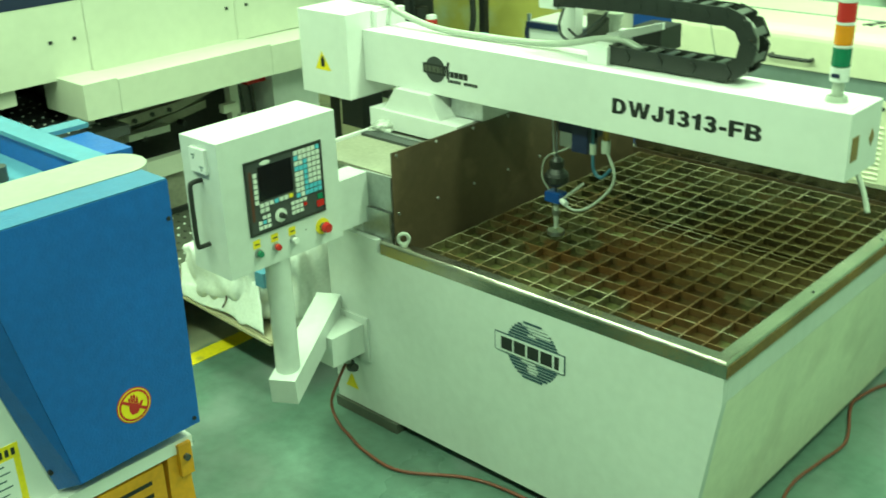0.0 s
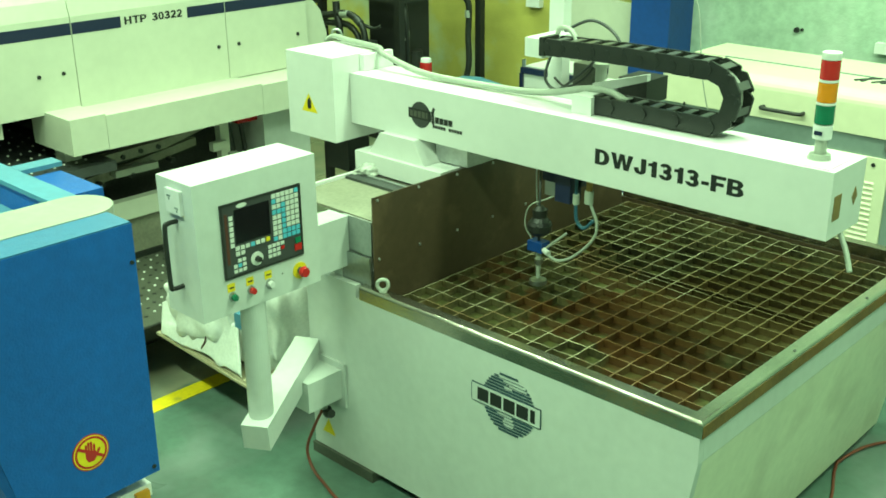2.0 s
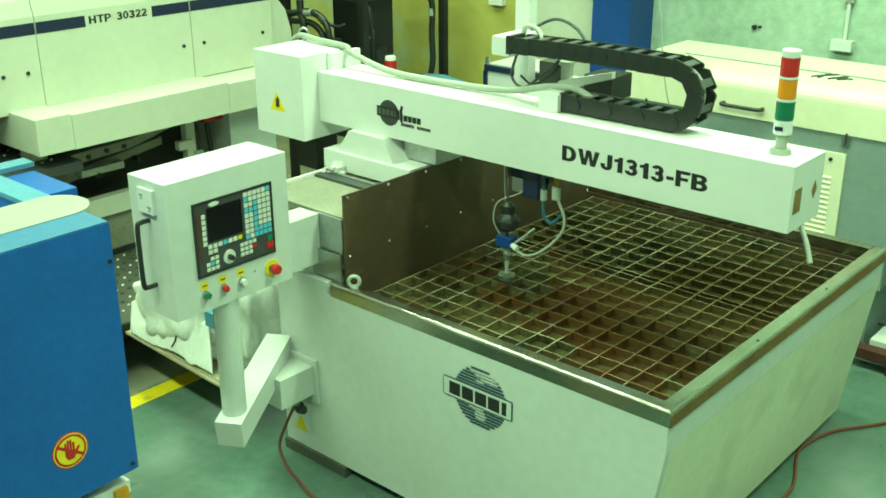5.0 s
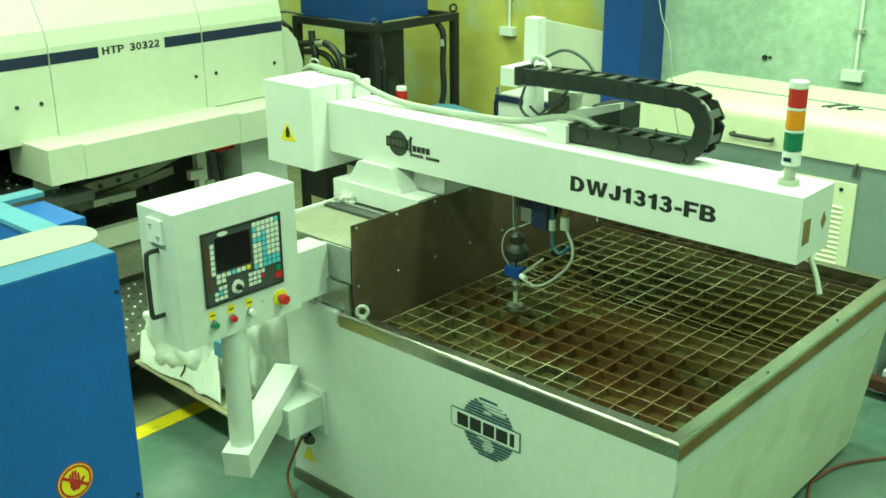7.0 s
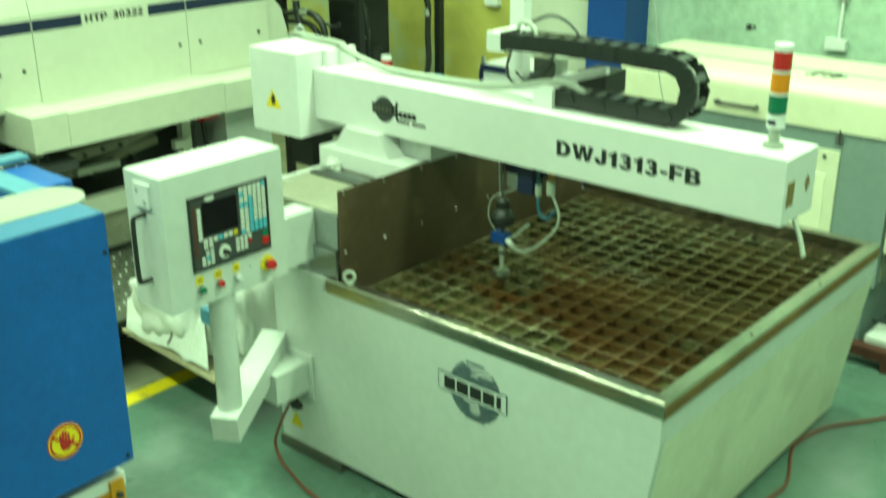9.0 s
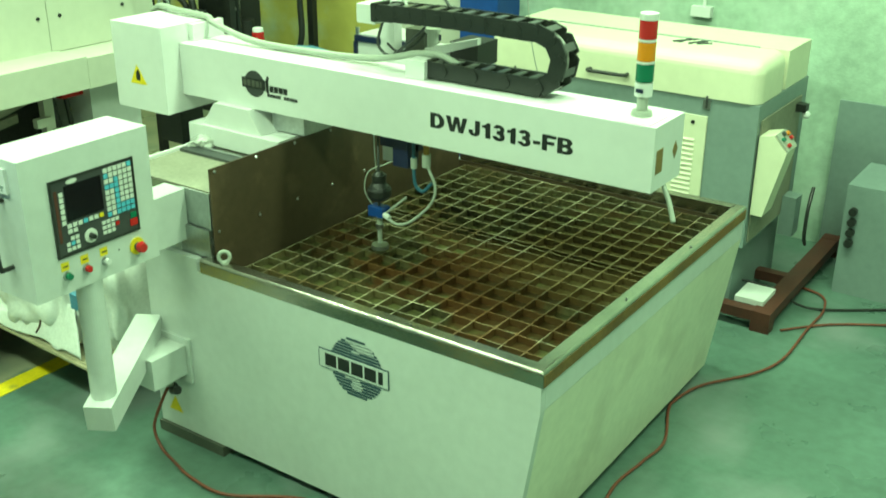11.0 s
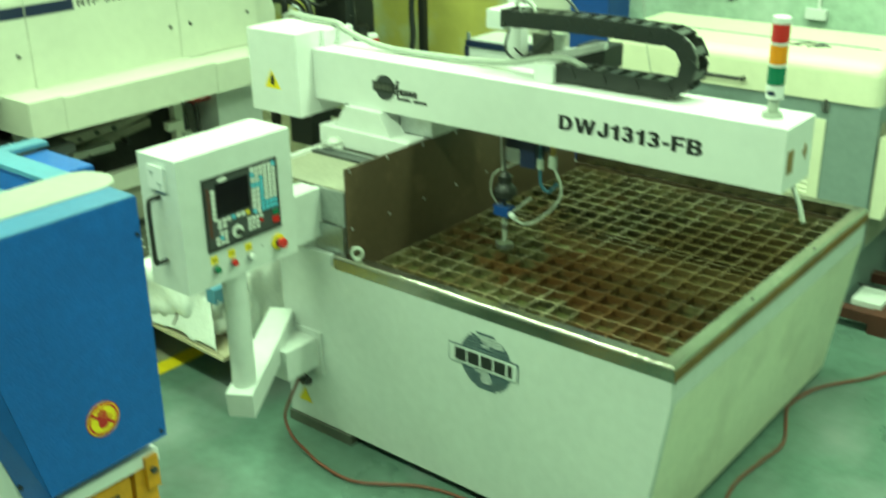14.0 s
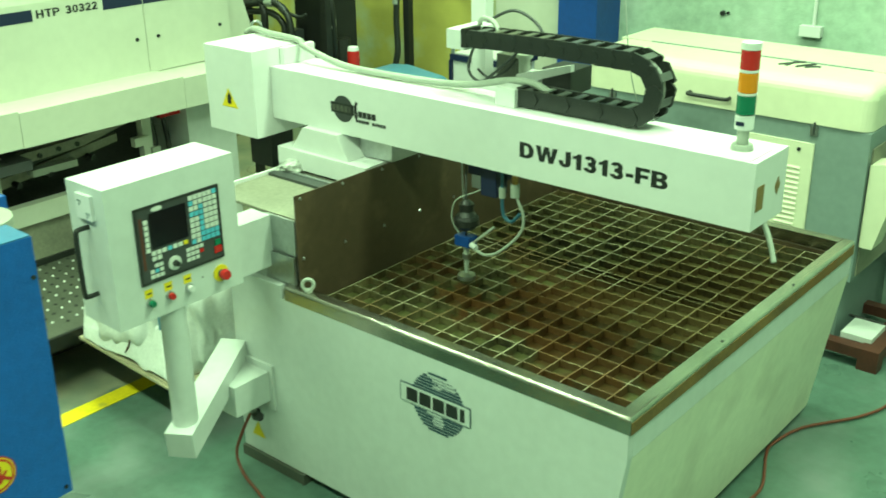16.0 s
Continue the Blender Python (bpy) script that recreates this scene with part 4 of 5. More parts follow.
def crumpled(cx, cy, z0, sx, sy, sz, seed):
    """A slumped bag: a rounded body with creases and folds."""
    bm = bmesh.new()
    bmesh.ops.create_icosphere(bm, subdivisions=5, radius=1.0)
    off = Vector((seed * 3.1, seed * 1.7, 0))
    for v in bm.verts:
        p = v.co.copy()
        q = Vector((math.copysign(abs(p.x) ** 0.6, p.x), math.copysign(abs(p.y) ** 0.6, p.y), math.copysign(abs(p.z) ** 0.75, p.z)))
        n = noise.noise(q * 1.6 + off) * 0.16 + abs(noise.noise(Vector((q.x * 3.2, q.y * 3.2, q.z * 1.2)) + off)) * 0.22
        n += abs(noise.noise(Vector((q.x * 8, q.y * 8, q.z * 3)) - off)) * 0.07
        q *= 0.88 + n
        v.co = Vector((cx + sx * q.x, cy + sy * q.y, max(z0, z0 + sz * (q.z + 0.75) * (0.8 + 0.25 * noise.noise(q * 0.9 - off)))))
    return bm


sack = thing("sack", -2.45, 0.28, 0.25, "crumpled white woven plastic sacks lying on a board", "sack")
part("sack_body", crumpled(-2.52, 0.13, 0.262, 0.32, 0.25, 0.27, 1), SACK, sack, smooth=True)
part("sack_body", crumpled(-2.18, 0.19, 0.262, 0.15, 0.20, 0.40, 2), SACK, sack, smooth=True)
flap = bmesh.new()
corner = [Vector(c) for c in ((-2.86, -0.06, 0.40), (-2.26, -0.05, 0.47), (-2.16, -0.122, 0.272), (-2.80, -0.12, 0.280))]
sheets = []
for under in (0.0, 0.006):
    rows = []
    for i in range(25):
        row = []
        for j in range(13):
            u, v = i / 24, j / 12
            p = (corner[0] * (1 - u) + corner[1] * u) * (1 - v) + (corner[3] * (1 - u) + corner[2] * u) * v
            fold = abs(noise.noise(Vector((u * 3.8 + v * 1.2, v * 1.2, 3.3)))) * 0.09 * (1 - 0.6 * v) + noise.noise(Vector((u * 13, v * 5, 1.7))) * 0.018 * (1 - 0.6 * v)
            row.append(flap.verts.new(p + Vector((0, 0.2 * fold, fold - under))))
        rows.append(row)
    sheets.append(rows)
for rows in sheets:
    for i in range(24):
        for j in range(12):
            flap.faces.new((rows[i][j], rows[i + 1][j], rows[i + 1][j + 1], rows[i][j + 1]))
for i in range(24):
    for j in (0, 12):
        flap.faces.new((sheets[0][i][j], sheets[0][i + 1][j], sheets[1][i + 1][j], sheets[1][i][j]))
for j in range(12):
    for i in (0, 24):
        flap.faces.new((sheets[0][i][j], sheets[0][i][j + 1], sheets[1][i][j + 1], sheets[1][i][j]))
part("sack_flap", flap, SACK, sack, "folded white sack mouth", smooth=True)
part("blue_print", box(-2.275, -2.215, -0.055, 0.06, 0.46, 0.53), LBLUE, sack, "light blue printed patch")
part("sack_string", tube([(-2.47, -0.115, 0.31), (-2.45, -0.10, 0.36), (-2.48, -0.08, 0.43)], 0.0035), REDPAINT, sack)

bag = thing("plastic_bag", -1.93, 0.42, 1.124, "crumpled clear plastic bag lying on the deck plate", "bag")
part("bag_film", crumpled(-1.91, 0.47, 1.124, 0.055, 0.085, 0.035, 5), FILM, bag, smooth=True)

# ---- lidded machine ----
lidded = thing("lidded_machine", -1.3, 2.8, 0, "grey-green machine cabinet with large rounded cream lid", "machine")
YC = 2.40
part("cabinet", box(-1.76, -0.195, YC, 3.16, 0.40, 1.135), MIDGREY, lidded, bevel=0.012)
part("plinth", box(-1.7, -0.25, YC + 0.05, 3.15, 0.0, 0.399), MIDGREY, lidded)


def lid(x0, x1, y0, y1, z0, z1, r, n=6):
    """A lid whose top edges roll over in a wide round."""
    bm = bmesh.new()
    box(x0, x1, y0, y1, z0, z1, bm)
    top = [e for e in bm.edges if all(v.co.z > z1 - 1e-4 for v in e.verts)]
    up = [e for e in bm.edges if abs(e.verts[0].co.z - e.verts[1].co.z) > 0.01]
    bmesh.ops.bevel(bm, geom=top + up, offset=r, segments=n, affect="EDGES", profile=0.5, clamp_overlap=True)
    return bm


part("lid", lid(-1.72, -0.198, YC - 0.008, 2.776, 1.139, 1.345, 0.062), CREAM, lidded, "rounded cream lid", smooth=False)
part("back_box", box(-1.74, -0.20, 2.782, 3.14, 1.139, 1.335), CREAM, lidded, bevel=0.02)
part("hinge_strip", box(-1.55, -0.35, 2.7765, 2.7815, 1.30, 1.338), MIDGREY, lidded)
part("handle", tube([(-1.10, YC - 0.006, 1.197), (-1.095, YC - 0.045, 1.197), (-0.99, YC - 0.05, 1.197), (-0.895, YC - 0.045, 1.197), (-0.89, YC - 0.006, 1.197)], 0.010), BLACK, lidded, "black lid handle", smooth=True)
for lx in (-0.455, -1.55):
    lt = part("latch", box(lx - 0.018, lx + 0.018, YC - 0.012, YC, 1.085, 1.128), ZINC, lidded)
    part("latch_hook", rod((lx, YC - 0.014, 1.09), (lx, YC - 0.014, 1.15), 0.005), DGREY, lt)
door = part("vent_door", box(-0.83, -0.445, YC - 0.012, YC, 0.45, 1.045), CREAM, lidded, "cream louvred door", bevel=0.003)
for k in range(13):
    part("louvre", prism([(YC - 0.012, 0.60 + 0.026 * k), (YC - 0.017, 0.604 + 0.026 * k), (YC - 0.012, 0.614 + 0.026 * k)], 0, -0.60, -0.50), CREAM, door)
part("door_lock", rod((-0.515, YC - 0.016, 1.01), (-0.515, YC - 0.012, 1.01), 0.010, n=12), INK, door)
# printed mark on the lid: plain strokes
for k, (a, b) in enumerate((((-0.745, 2.60), (-0.66, 2.72)), ((-0.70, 2.72), (-0.71, 2.60)), ((-0.66, 2.60), (-0.60, 2.70)), ((-0.62, 2.61), (-0.56, 2.66)))):
    part("lid_mark", tube([(*a, 1.345), ((a[0] + b[0]) / 2, (a[1] + b[1]) / 2 + 0.01, 1.345), (*b, 1.345)], 0.008, n=6), DGREY, lidded)
# operator arm at the cabinet's corner
ped = part("operator_arm", prism([(-0.185, 0.985), (-0.115, 1.0), (-0.045, 0.92), (-0.125, 0.58), (-0.185, 0.58)], 1, 2.42, 2.56), CREAM, lidded, "cream wedge-shaped operator panel with buttons", bevel=0.004)
slope = Matrix.Translation((-0.078, 2.49, 0.963)) @ Matrix.Rotation(math.radians(48.9), 4, "Y")
bx = part("button_box", box(-0.050, 0.050, -0.066, 0.066, 0, 0.010), PALE, ped, bevel=0.003)
bx.matrix_basis = slope.copy()
for dx, dy, m in ((0.026, -0.030, RED), (-0.012, -0.046, GREEN), (0.0, 0.046, RED), (-0.026, 0.040, AMBER), (-0.034, -0.004, DGREY)):
    bt = part("push_button", rod((dx, dy, 0.010), (dx, dy, 0.024), 0.011, n=14), m, ped)
    bt.matrix_basis = slope.copy()
part("side_panel", box(-0.194, -0.186, 2.445, 3.06, 0.42, 1.055), DUST, lidded, "dull cream side panel", bevel=0.002)
part("hose_hook", box(-0.186, -0.135, 2.97, 3.03, 0.985, 1.025), BLACK, lidded)
part("float_switch", ball((-0.137, 3.0, 0.967), 0.022), WHITE, lidded, smooth=True)
part("side_box", box(-0.19, -0.11, 2.95, 3.05, 0.30, 0.52), MIDGREY, lidded)
part("cable_loop", tube([(-0.03, 2.95, 0.60), (-0.02, 2.86, 0.50), (-0.02, 2.86, 0.36), (-0.03, 2.94, 0.28)], 0.010), BLACK, lidded, smooth=True)

# ---- red skid ----
skid = thing("skid", 0.0, 2.9, 0, "rusty red oxide steel skid frame on the floor", "skid")
part("skid_rail", box(-0.085, 0.008, 2.33, 3.62, 0.050, 0.110), REDPAINT, skid, bevel=0.004)
part("skid_rail", box(-0.66, -0.57, 2.33, 3.62, 0.050, 0.110), REDPAINT, skid, bevel=0.004)
for sx in (-0.087, -0.662):
    for sy in (2.328, 3.52):
        part("skid_foot", box(sx, sx + 0.097, sy, sy + 0.08, 0.0, 0.112), REDPAINT, skid, bevel=0.004)
part("cross_member", box(-0.565, -0.087, 2.335, 2.40, 0.052, 0.106), REDPAINT, skid)
part("cross_member", box(-0.565, -0.087, 2.85, 2.91, 0.052, 0.106), REDPAINT, skid)
pad = tagged(finish("white_pad", box(-0.205, -0.055, 2.405, 2.60, 0.1065, 0.135), WHITE, bevel=0.010), "grubby white foam pad lying on a red skid", "pad")
panelb = thing("leaning_panel", 0.32, 3.3, 0, "grubby grey-green sheet metal box by the wall", "panel")
part("panel_body", box(0.12, 0.75, 3.05, 3.5, 0.0, 0.62), MIDGREY, panelb, bevel=0.01)
for k in range(4):
    part("panel_knob", rod((0.17, 3.05, 0.30 + 0.06 * k), (0.17, 3.02, 0.30 + 0.06 * k), 0.022), BLACK, panelb)
sheet = thing("wall_sheet", 0.1, 3.62, 0, "dull grey-green sheet leaning on the wall", "sheet")
part("sheet_body", box(-0.12, 0.9, 3.60, 3.62, 0.0, 0.92), MIDGREY, sheet)

# ---- hoses and tape on the floor ----
red = thing("red_hose", -1.0, -0.15, 0, "thin red hose looping from a junction box over the floor", "hose")
part("hose_line", tube([(-1.68, -0.06, 0.29), (-1.71, -0.09, 0.20), (-1.755, -0.10, 0.08), (-1.70, -0.12, 0.014), (-1.58, -0.16, 0.012), (-1.435, -0.198, 0.012), (-1.246, -0.197, 0.012), (-1.015, -0.06, 0.012), (-0.816, -0.02, 0.012), (-0.566, -0.03, 0.012), (-0.30, -0.12, 0.012), (0.0, -0.3, 0.012)], 0.0065), HOSE, red, smooth=True)
red2 = thing("red_hose", 0.0, 1.5, 0, "thin red hose winding along the floor beside the tank", "hose")
part("hose_line", tube([(0.20, -0.3, 0.012), (0.10, 0.1, 0.012), (0.027, 0.384, 0.012), (-0.047, 0.688, 0.012), (-0.03, 0.92, 0.012), (-0.015, 1.112, 0.012), (-0.10, 1.35, 0.012), (-0.112, 1.45, 0.012), (-0.064, 1.647, 0.012), (0.094, 1.891, 0.012), (0.16, 2.11, 0.012), (0.16, 2.484, 0.012), (0.165, 2.75, 0.012), (0.10, 2.93, 0.012), (-0.08, 2.98, 0.012)], 0.0065), HOSE, red2, smooth=True)
red3 = thing("cable", 0.3, 2.4, 0, "thin reddish cable lying across the floor", "cable")
part("cable_line", tube([(0.05, 2.40, 0.010), (0.25, 2.62, 0.010), (0.60, 2.85, 0.010), (1.1, 3.2, 0.010)], 0.006), HOSE, red3, smooth=True)
blk = thing("cable", 0.3, 2.7, 0, "thin black cable lying across the floor", "cable")
part("cable_line", tube([(-0.5, 2.62, 0.12), (-0.1, 2.66, 0.11), (0.1, 2.72, 0.02), (0.5, 3.0, 0.010), (1.0, 3.3, 0.010)], 0.007), BLACK, blk, smooth=True)
tagged(finish("tape_scrap", box(0.70, 0.77, 1.09, 1.13, 0, 0.004), LBLUE), "small blue tape scrap stuck on the floor", "tape")

# ---- blue machine beside the console ----
bluem = thing("blue_machine", -1.3, -1.8, 0, "blue machine with pale body on orange-yellow legs", "machine")
XB = -0.92
cov = part("cover", prism([(-1.24, 1.60), (-1.246, 0.895), (-1.606, 0.886), (-1.76, 1.60)], 0, XB - 0.11, XB), BLUE, bluem, "blue hammered paint cover", bevel=0.003)
cf = bmesh.new()
q = [cf.verts.new(p) for p in ((XB - 0.0005, -1.607, 0.886), (XB - 0.0005, -1.761, 1.60), (XB - 0.06, -1.852, 1.60), (XB - 0.06, -1.644, 0.862), (XB - 0.108, -1.607, 0.886), (XB - 0.108, -1.761, 1.60))]
for f in ((0, 1, 2, 3), (3, 2, 5, 4), (0, 3, 4), (1, 5, 2), (0, 4, 5, 1)):
    cf.faces.new([q[i] for i in f])
part("cover_flank", cf, BLUE, bluem)
# thin top layer whose paler colour stands for light from above
part("cover_top", box(XB - 0.111, XB - 0.002, -1.758, -1.242, 1.6005, 1.604), MBLUE, bluem, "blue top of the cover, lightened as lit from above")
for y, z in ((-1.252, 1.50), (-1.262, 0.915), (-1.66, 0.93)):
    part("screw", rod((XB - (0.05 if y < -1.6 else 0.0), y, z), (XB + 0.003 - (0.042 if y < -1.6 else 0), y, z), 0.006, n=8), INK, cov)
sg = part("hand_sign", rod((XB, -1.430, 1.036), (XB + 0.0012, -1.430, 1.036), 0.050, n=36), RED, bluem, "round red and yellow no-touching sign")
part("sign_ring", rod((XB + 0.0012, -1.430, 1.036), (XB + 0.0018, -1.430, 1.036), 0.047, n=36), YELLOW, sg)
part("sign_ring", rod((XB + 0.0018, -1.430, 1.036), (XB + 0.0022, -1.430, 1.036), 0.044, n=36), RED, sg)
part("sign_field", rod((XB + 0.0022, -1.430, 1.036), (XB + 0.0027, -1.430, 1.036), 0.038, n=36), YELLOW, sg)
palm = [(-1.446, 1.024), (-1.440, 1.012), (-1.424, 1.011), (-1.417, 1.020)]
palm += [(-1.404, 1.038), (-1.406, 1.043), (-1.411, 1.041), (-1.417, 1.033)]
for k in range(4):
    fy, fz = -1.4185 - 0.0072 * k, (1.056, 1.065, 1.066, 1.060)[k]
    palm += [(fy, 1.038), (fy + 0.001, fz), (fy - 0.002, fz + 0.003), (fy - 0.005, fz), (fy - 0.0058, 1.038)]
part("palm_shape", prism(palm, 0, XB + 0.0027, XB + 0.0032), RED, sg)
bar = part("sign_bar", box(XB + 0.0032, XB + 0.0037, -0.040, 0.040, -0.004, 0.004), RED, sg)
bar.matrix_basis = Matrix.Translation((0, -1.430, 1.036)) @ Matrix.Rotation(math.radians(-35), 4, "X")
cb0, cb1 = XB - 0.295, XB - 0.112
part("pale_beam", prism([(cb0, -2.6), (cb1, -2.6)] + arc((cb0 + cb1) / 2, -1.27, (cb1 - cb0) / 2, 0.085, 0, 180, 12), 2, 1.583, 1.606), PALE, bluem, "pale beam with rounded end", bevel=0.008)
part("bed", box(-2.35, XB - 0.31, -2.6, -1.236, 1.336, 1.475), LBLUE, bluem)
part("bed_wall", box(-2.40, XB - 0.30, -1.235, -1.17, 1.30, 1.545), BLUE, bluem, "blue bed wall", bevel=0.003)
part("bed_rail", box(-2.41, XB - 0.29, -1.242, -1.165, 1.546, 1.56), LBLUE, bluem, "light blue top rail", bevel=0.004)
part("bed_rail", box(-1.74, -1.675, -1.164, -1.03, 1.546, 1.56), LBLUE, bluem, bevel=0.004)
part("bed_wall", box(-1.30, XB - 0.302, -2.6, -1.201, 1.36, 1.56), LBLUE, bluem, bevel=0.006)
part("bed_rib", prism([(-1.42, 1.42), (-1.345, 1.42), (-1.345, 1.54)], 1, -1.42, -1.36), LBLUE, bluem)
wb = part("bed_wall", box(-0.04, 0.04, -0.7, 0.0, 0, 0.13), LBLUE, bluem, bevel=0.006)
wb.matrix_basis = Matrix.Translation((-1.95, -1.20, 1.362)) @ Matrix.Rotation(math.radians(-12), 4, "Z")
part("bolt", rod((-1.62, -1.36, 1.476), (-1.62, -1.36, 1.52), 0.026, n=16), DGREY, bluem, "dark socket bolt")
part("motor_cover", box(-1.67, -1.42, -1.163, -1.04, 1.30, 1.535), BLUE, bluem, bevel=0.02)
part("pale_body", box(-2.3, XB - 0.115, -2.6, -1.30, 0.40, 1.335), GREYP, bluem, bevel=0.01)
part("pale_body", box(XB - 0.113, XB - 0.065, -2.6, -1.62, 0.40, 1.58), WHITE, bluem)
part("pale_rail", box(-1.6, XB - 0.028, -2.55, -1.262, 0.812, 0.850), WHITE, bluem, bevel=0.003)
for y in (-1.345, -2.45):
    part("leg", prism([(y - 0.03, 0.0), (y + 0.10, 0.0), (y + 0.062, 0.81), (y, 0.81)], 0, XB - 0.12, XB - 0.03), ORANGE, bluem, "orange-yellow leg")
part("lug", box(XB - 0.029, XB - 0.015, -1.315, -1.275, 0.74, 0.84), ORANGE, bluem)
part("lug_bolt", rod((XB - 0.015, -1.295, 0.80), (XB - 0.004, -1.295, 0.80), 0.010, n=10), DGREY, bluem)
sl = part("slotted_bar", box(XB - 0.05, XB - 0.032, -2.4, -1.36, 0.68, 0.80), ORANGE, bluem, "orange-yellow slotted bar")
for k in range(3):
    part("slot", box(XB - 0.0322, XB - 0.031, -1.72 - 0.4 * k, -1.40 - 0.4 * k, 0.755, 0.768), INK, sl)
    part("slot", box(XB - 0.0322, XB - 0.031, -1.72 - 0.4 * k, -1.40 - 0.4 * k, 0.715, 0.728), INK, sl)
# solid block coloured near-black in place of the unlit hollow behind the legs
part("hollow_shade", box(-1.7, XB - 0.06, -2.4, -1.40, 0.05, 0.66), DARK, bluem)
lab = part("caution_label", box(XB - 0.065, XB - 0.0635, -1.95, -1.716, 0.84, 1.044), YELLOW, bluem, "yellow-bordered caution label with fine print")
part("label_field", box(XB - 0.0635, XB - 0.063, -1.94, -1.733, 0.85, 1.005), WHITE, lab)
for k in range(6):
    part("print_line", box(XB - 0.063, XB - 0.0626, -1.93, -1.76 + 0.012 * (k % 2), 0.99 - 0.02 * k, 0.994 - 0.02 * k), LOGO, lab)
for k in range(5):
    part("print_line", box(XB - 0.0635, XB - 0.063, -1.80 + 0.016 * k, -1.79 + 0.016 * k, 1.014, 1.034), INK, lab)

# ---- pump stand by the wall ----
stand = thing("pump_stand", -4.1, 2.8, 0, "black steel frame stand carrying a blue tank", "stand")
FX0, FX1, FY0, FY1, FZ = -4.55, -3.72, 2.40, 3.25, 1.50
for px in (FX0, FX1 - 0.05):
    for py in (FY0, FY1 - 0.05):
        part("post", box(px, px + 0.05, py, py + 0.05, 0, FZ - 0.05), BLACKP, stand)
for z in (FZ, 0.55):
    part("rail", box(FX0, FX1, FY0, FY0 + 0.05, z - 0.05, z), BLACKP, stand)
    part("rail", box(FX0, FX1, FY1 - 0.05, FY1, z - 0.05, z), BLACKP, stand)
    part("rail", box(FX0, FX0 + 0.05, FY0 + 0.051, FY1 - 0.051, z - 0.05, z), BLACKP, stand)
    part("rail", box(FX1 - 0.05, FX1, FY0 + 0.051, FY1 - 0.051, z - 0.05, z), BLACKP, stand)
part("blue_tank", box(FX0 + 0.03, FX1 - 0.10, FY0 + 0.06, FY1 - 0.22, FZ + 0.001, FZ + 0.42), PRUSS, stand, "deep blue sheet steel tank", bevel=0.004)
part("red_mark", box(FX1 - 0.10, FX1 - 0.0985, 2.80, 2.84, FZ + 0.12, FZ + 0.17), RED, stand)
part("lifting_eye", ring((FX1 - 0.02, FY1 - 0.04, FZ + 0.035), (1, -0.4, 0), 0.026, 0.008), BLACKP, stand, smooth=True)
part("lifting_eye", ring((FX1 - 0.03, FY0 + 0.03, FZ + 0.02), (1, -1, 0), 0.018, 0.007), DGREY, stand, smooth=True)
part("pump_body", box(-4.12, -3.82, 2.50, 2.78, 0.56, 1.44), BLACKP, stand, "black pump body", bevel=0.01)
part("pump_body", rod((-3.80, 2.61, 0.551), (-3.80, 2.61, 1.115), 0.062, n=20), DARK, stand)
part("hose", tube([(-3.78, 3.08, 1.44), (-3.74, 3.10, 1.36), (-3.745, 3.10, 1.15), (-3.73, 3.09, 0.95), (-3.75, 3.06, 0.80)], 0.022), BLACK, stand, "black hydraulic hose", smooth=True)
part("hose_sleeve", rod((-3.744, 3.10, 1.28), (-3.744, 3.10, 1.33), 0.025), CLEAR, stand)
part("hose", tube([(-3.80, 2.52, 1.44), (-3.76, 2.50, 1.3), (-3.77, 2.52, 1.0)], 0.020), BLACK, stand, smooth=True)
part("hose_sleeve", rod((-3.765, 2.505, 1.20), (-3.765, 2.505, 1.26), 0.023), CLEAR, stand)
part("hose", tube([(-4.60, 2.35, 1.30), (-4.388, 2.35, 1.322), (-4.18, 2.35, 1.351), (-4.051, 2.35, 1.302), (-4.007, 2.35, 1.20), (-4.01, 2.35, 1.05)], 0.024), BLACK, stand, smooth=True)
part("hose", tube([(-4.60, 2.37, 1.25), (-4.363, 2.36, 1.27), (-4.203, 2.36, 1.275), (-4.102, 2.36, 1.227), (-4.068, 2.36, 1.134), (-4.07, 2.36, 1.0)], 0.022), BLACK, stand, smooth=True)
part("hose", tube([(-4.30, 2.36, 1.42), (-4.285, 2.35, 1.34), (-4.25, 2.34, 1.25), (-4.27, 2.34, 1.05)], 0.026), BLACKP, stand, smooth=True)
part("hose", tube([(-4.05, 2.37, 1.29), (-3.95, 2.38, 1.27), (-3.90, 2.40, 1.29)], 0.012), BLACK, stand, smooth=True)
part("hose_sleeve", rod((-4.235, 2.35, 1.342), (-4.16, 2.35, 1.349), 0.027), CLEAR, stand)
part("hose_sleeve", rod((-4.085, 2.35, 1.325), (-4.045, 2.35, 1.297), 0.027), DGREY, stand)
part("valve_block", box(-4.16, -4.02, 2.40, 2.48, 1.06, 1.17), DGREY, stand, bevel=0.006)
part("cable", tube([(-4.75, 2.2, 1.62), (-4.6, 2.25, 1.53), (-4.5, 2.3, 1.54), (-4.4, 2.38, 1.52)], 0.008), DGREY, stand, smooth=True)
part("cable", tube([(-4.75, 2.2, 1.60), (-4.55, 2.28, 1.48), (-4.5, 2.36, 1.40)], 0.016), BLACK, stand, smooth=True)
cap = thing("red_capped_can", -3.50, 2.42, 0.945, "small red can with white cap standing on a low stack", "can")
part("can_body", rod((-3.50, 2.42, 0.945), (-3.50, 2.42, 1.098), 0.040, n=20), RED, cap, bevel=0.003)
part("can_cap", rod((-3.50, 2.42, 1.099), (-3.50, 2.42, 1.125), 0.038, 0.033, 20), WHITE, cap, bevel=0.004)


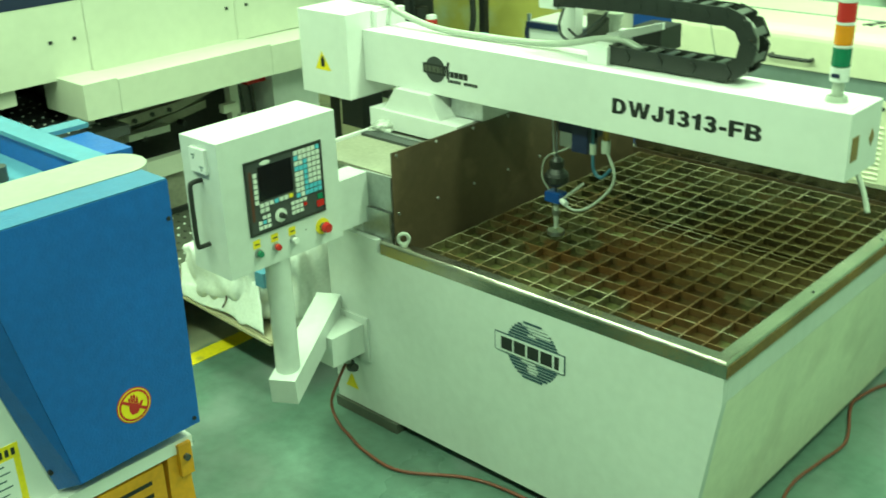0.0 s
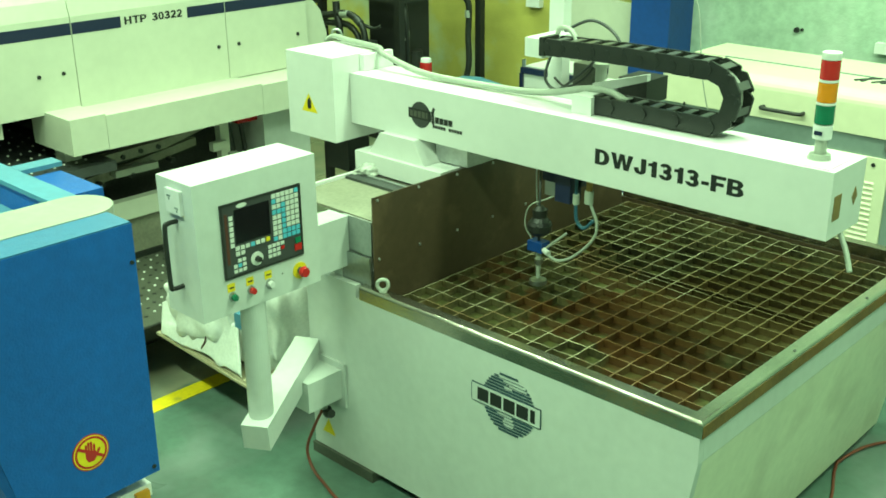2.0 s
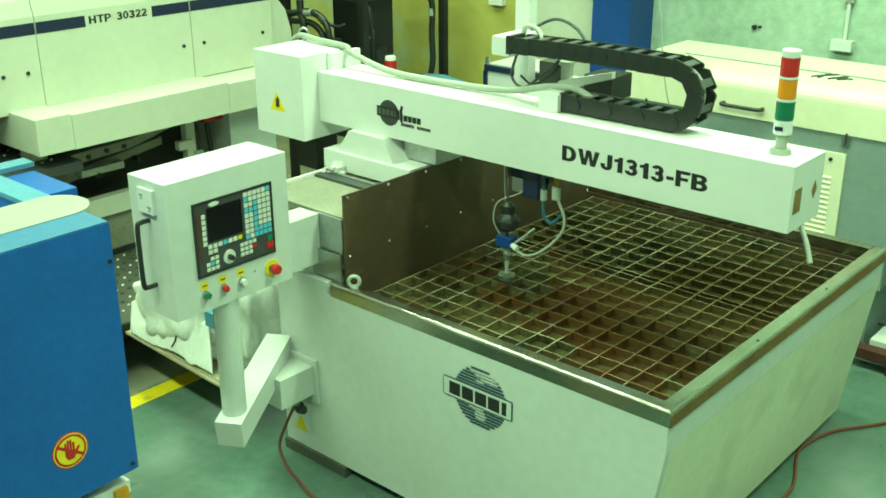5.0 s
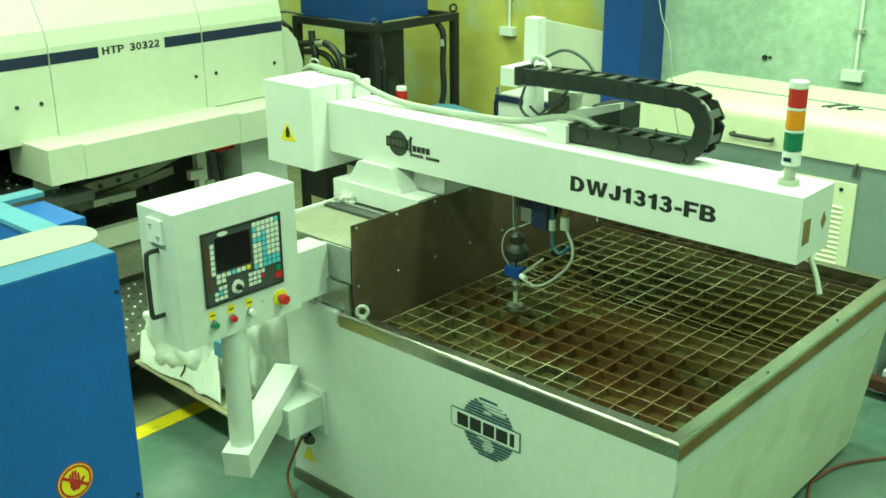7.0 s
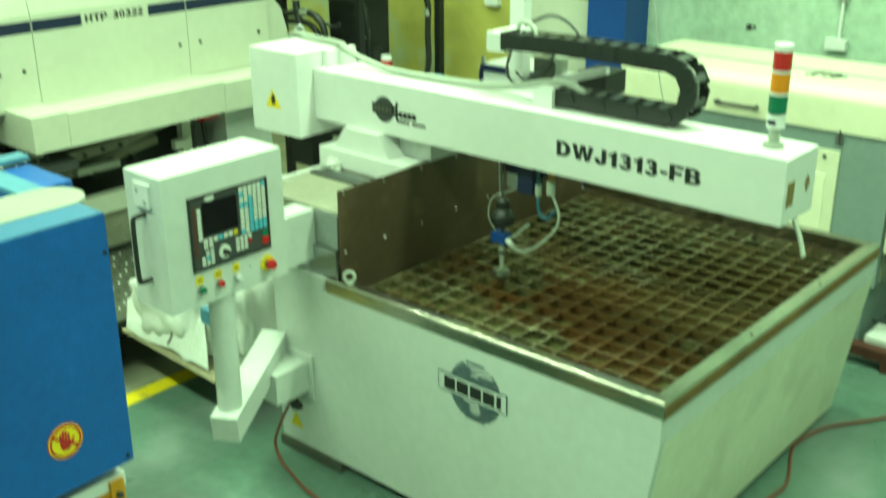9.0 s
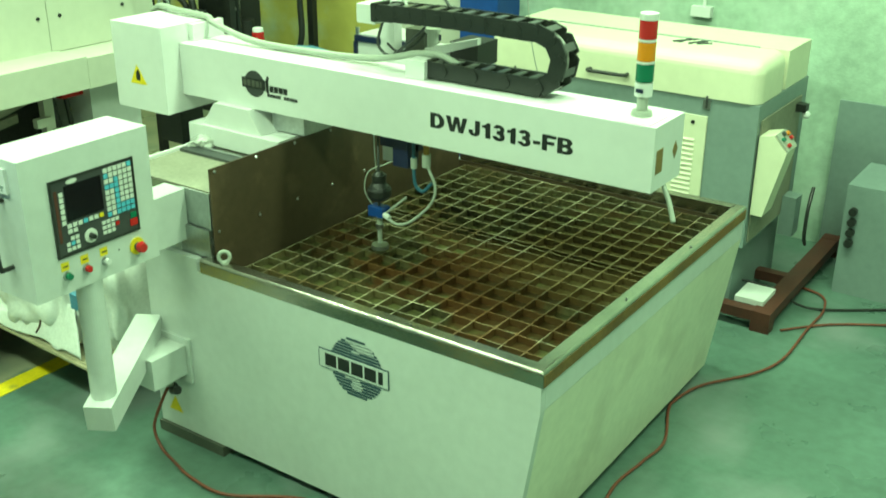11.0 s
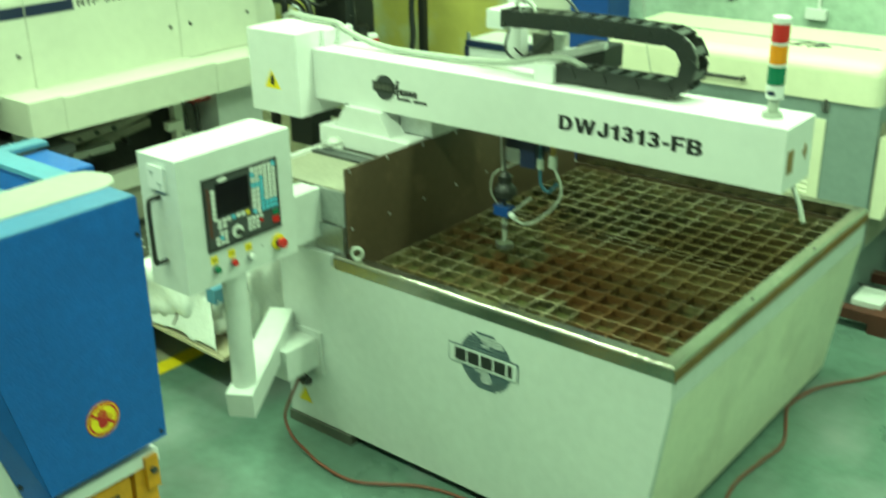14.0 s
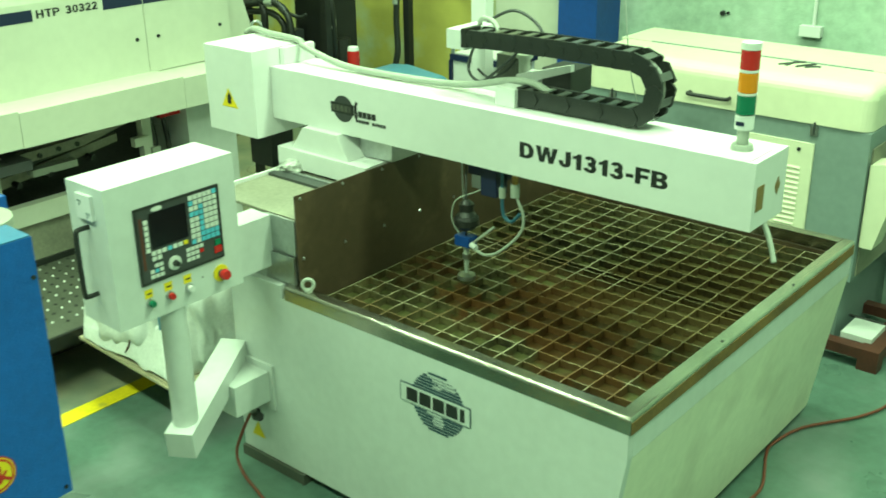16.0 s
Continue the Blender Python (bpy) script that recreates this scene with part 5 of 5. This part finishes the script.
tagged(finish("wall_column", box(-2.56, -2.31, 3.40, 3.70, 0, ZC), PRUSS), "deep blue steel column standing against the wall", "column", kind="structure")
tagged(finish("column_edge", box(-2.58, -2.29, 3.385, 3.399, 0, ZC), PRUSS), "deep blue column flange", "column", kind="structure")


def wall_socket(x, z, top):
    s = thing("wall_socket", x, 3.7, z, "pale surface socket box with conduit on the wall", "socket", "wall sockets")
    part("socket_box", box(x - 0.062, x + 0.062, 3.65, 3.70, z - 0.03, z + 0.03), WHITE, s, bevel=0.006)
    part("conduit", rod((x + 0.01, 3.68, z + 0.03), (x + 0.01, 3.68, top), 0.010), WHITE, s)
    for k in range(3):
        part("conduit_clip", box(x - 0.02, x + 0.04, 3.665, 3.70, z + 0.25 + 0.5 * k, z + 0.27 + 0.5 * k), ZINC, s)
    return s


wall_socket(-1.02, 1.312, ZC)
wall_socket(-3.61, 1.33, ZC)
hole = thing("wall_plug", -1.585, 3.7, 1.355, "small dark plug hole with stain in the wall", "plug")
part("plug_body", rod((-1.585, 3.70, 1.355), (-1.585, 3.68, 1.355), 0.017, 0.014, 14), INK, hole)
part("plug_stub", rod((-1.55, 3.70, 1.360), (-1.55, 3.685, 1.360), 0.009, n=10), INK, hole)
wire = thing("hanging_wire", -1.41, 2.35, 1.1, "thin pale wire hanging down to the lidded machine", "wire")
part("wire_line", tube([(-1.75, 2.31, ZC), (-1.72, 2.31, 4.2), (-1.68, 2.31, 3.2), (-1.63, 2.31, 2.5), (-1.58, 2.31, 2.1), (-1.516, 2.30, 1.784), (-1.457, 2.30, 1.655), (-1.427, 2.30, 1.454), (-1.415, 2.32, 1.304), (-1.405, 2.36, 1.17), (-1.40, 2.394, 1.10)], 0.003), CLEAR, wire)
bd3 = thing("white_board", -2.9, 3.6, 0, "cream board leaning against the yellow wall", "board")
part("board_sheet", prism([(-3.22, 0.0), (-2.60, 0.0), (-2.60, 1.41), (-3.22, 1.46)], 1, 3.56, 3.60), OFFWHITE, bd3, bevel=0.004)
cab = thing("white_cabinet", -3.0, 3.0, 0, "white cabinet with dark blue edging near the wall", "cabinet")
part("cabinet_body", box(-3.13, -2.70, 2.98, 3.3, 0, 0.99), WHITE, cab)
part("cabinet_edge", box(-3.15, -2.68, 2.965, 3.31, 0.992, 1.03), NAVY, cab)
part("cabinet_edge", box(-3.155, -3.131, 2.96, 2.99, 0, 0.99), NAVY, cab)
part("cabinet_top", box(-3.13, -2.70, 2.99, 3.3, 1.031, 1.04), WHITE, cab)
part("cabinet_knob", rod((-3.14, 2.99, 1.03), (-3.14, 2.99, 1.08), 0.014), ZINC, cab)
roll = thing("sheet_roll", -3.2, 2.4, 0, "low stack with pale blue plastic sheet on top", "sheet")
part("stack", box(-3.58, -3.0, 2.30, 2.75, 0.0, 0.88), DARK, roll)
part("plastic_sheet", prism([(-3.58, 0.885), (-2.96, 0.885), (-3.05, 0.93), (-3.35, 0.965), (-3.5, 0.95)], 1, 2.28, 2.78), LBLUE, roll)
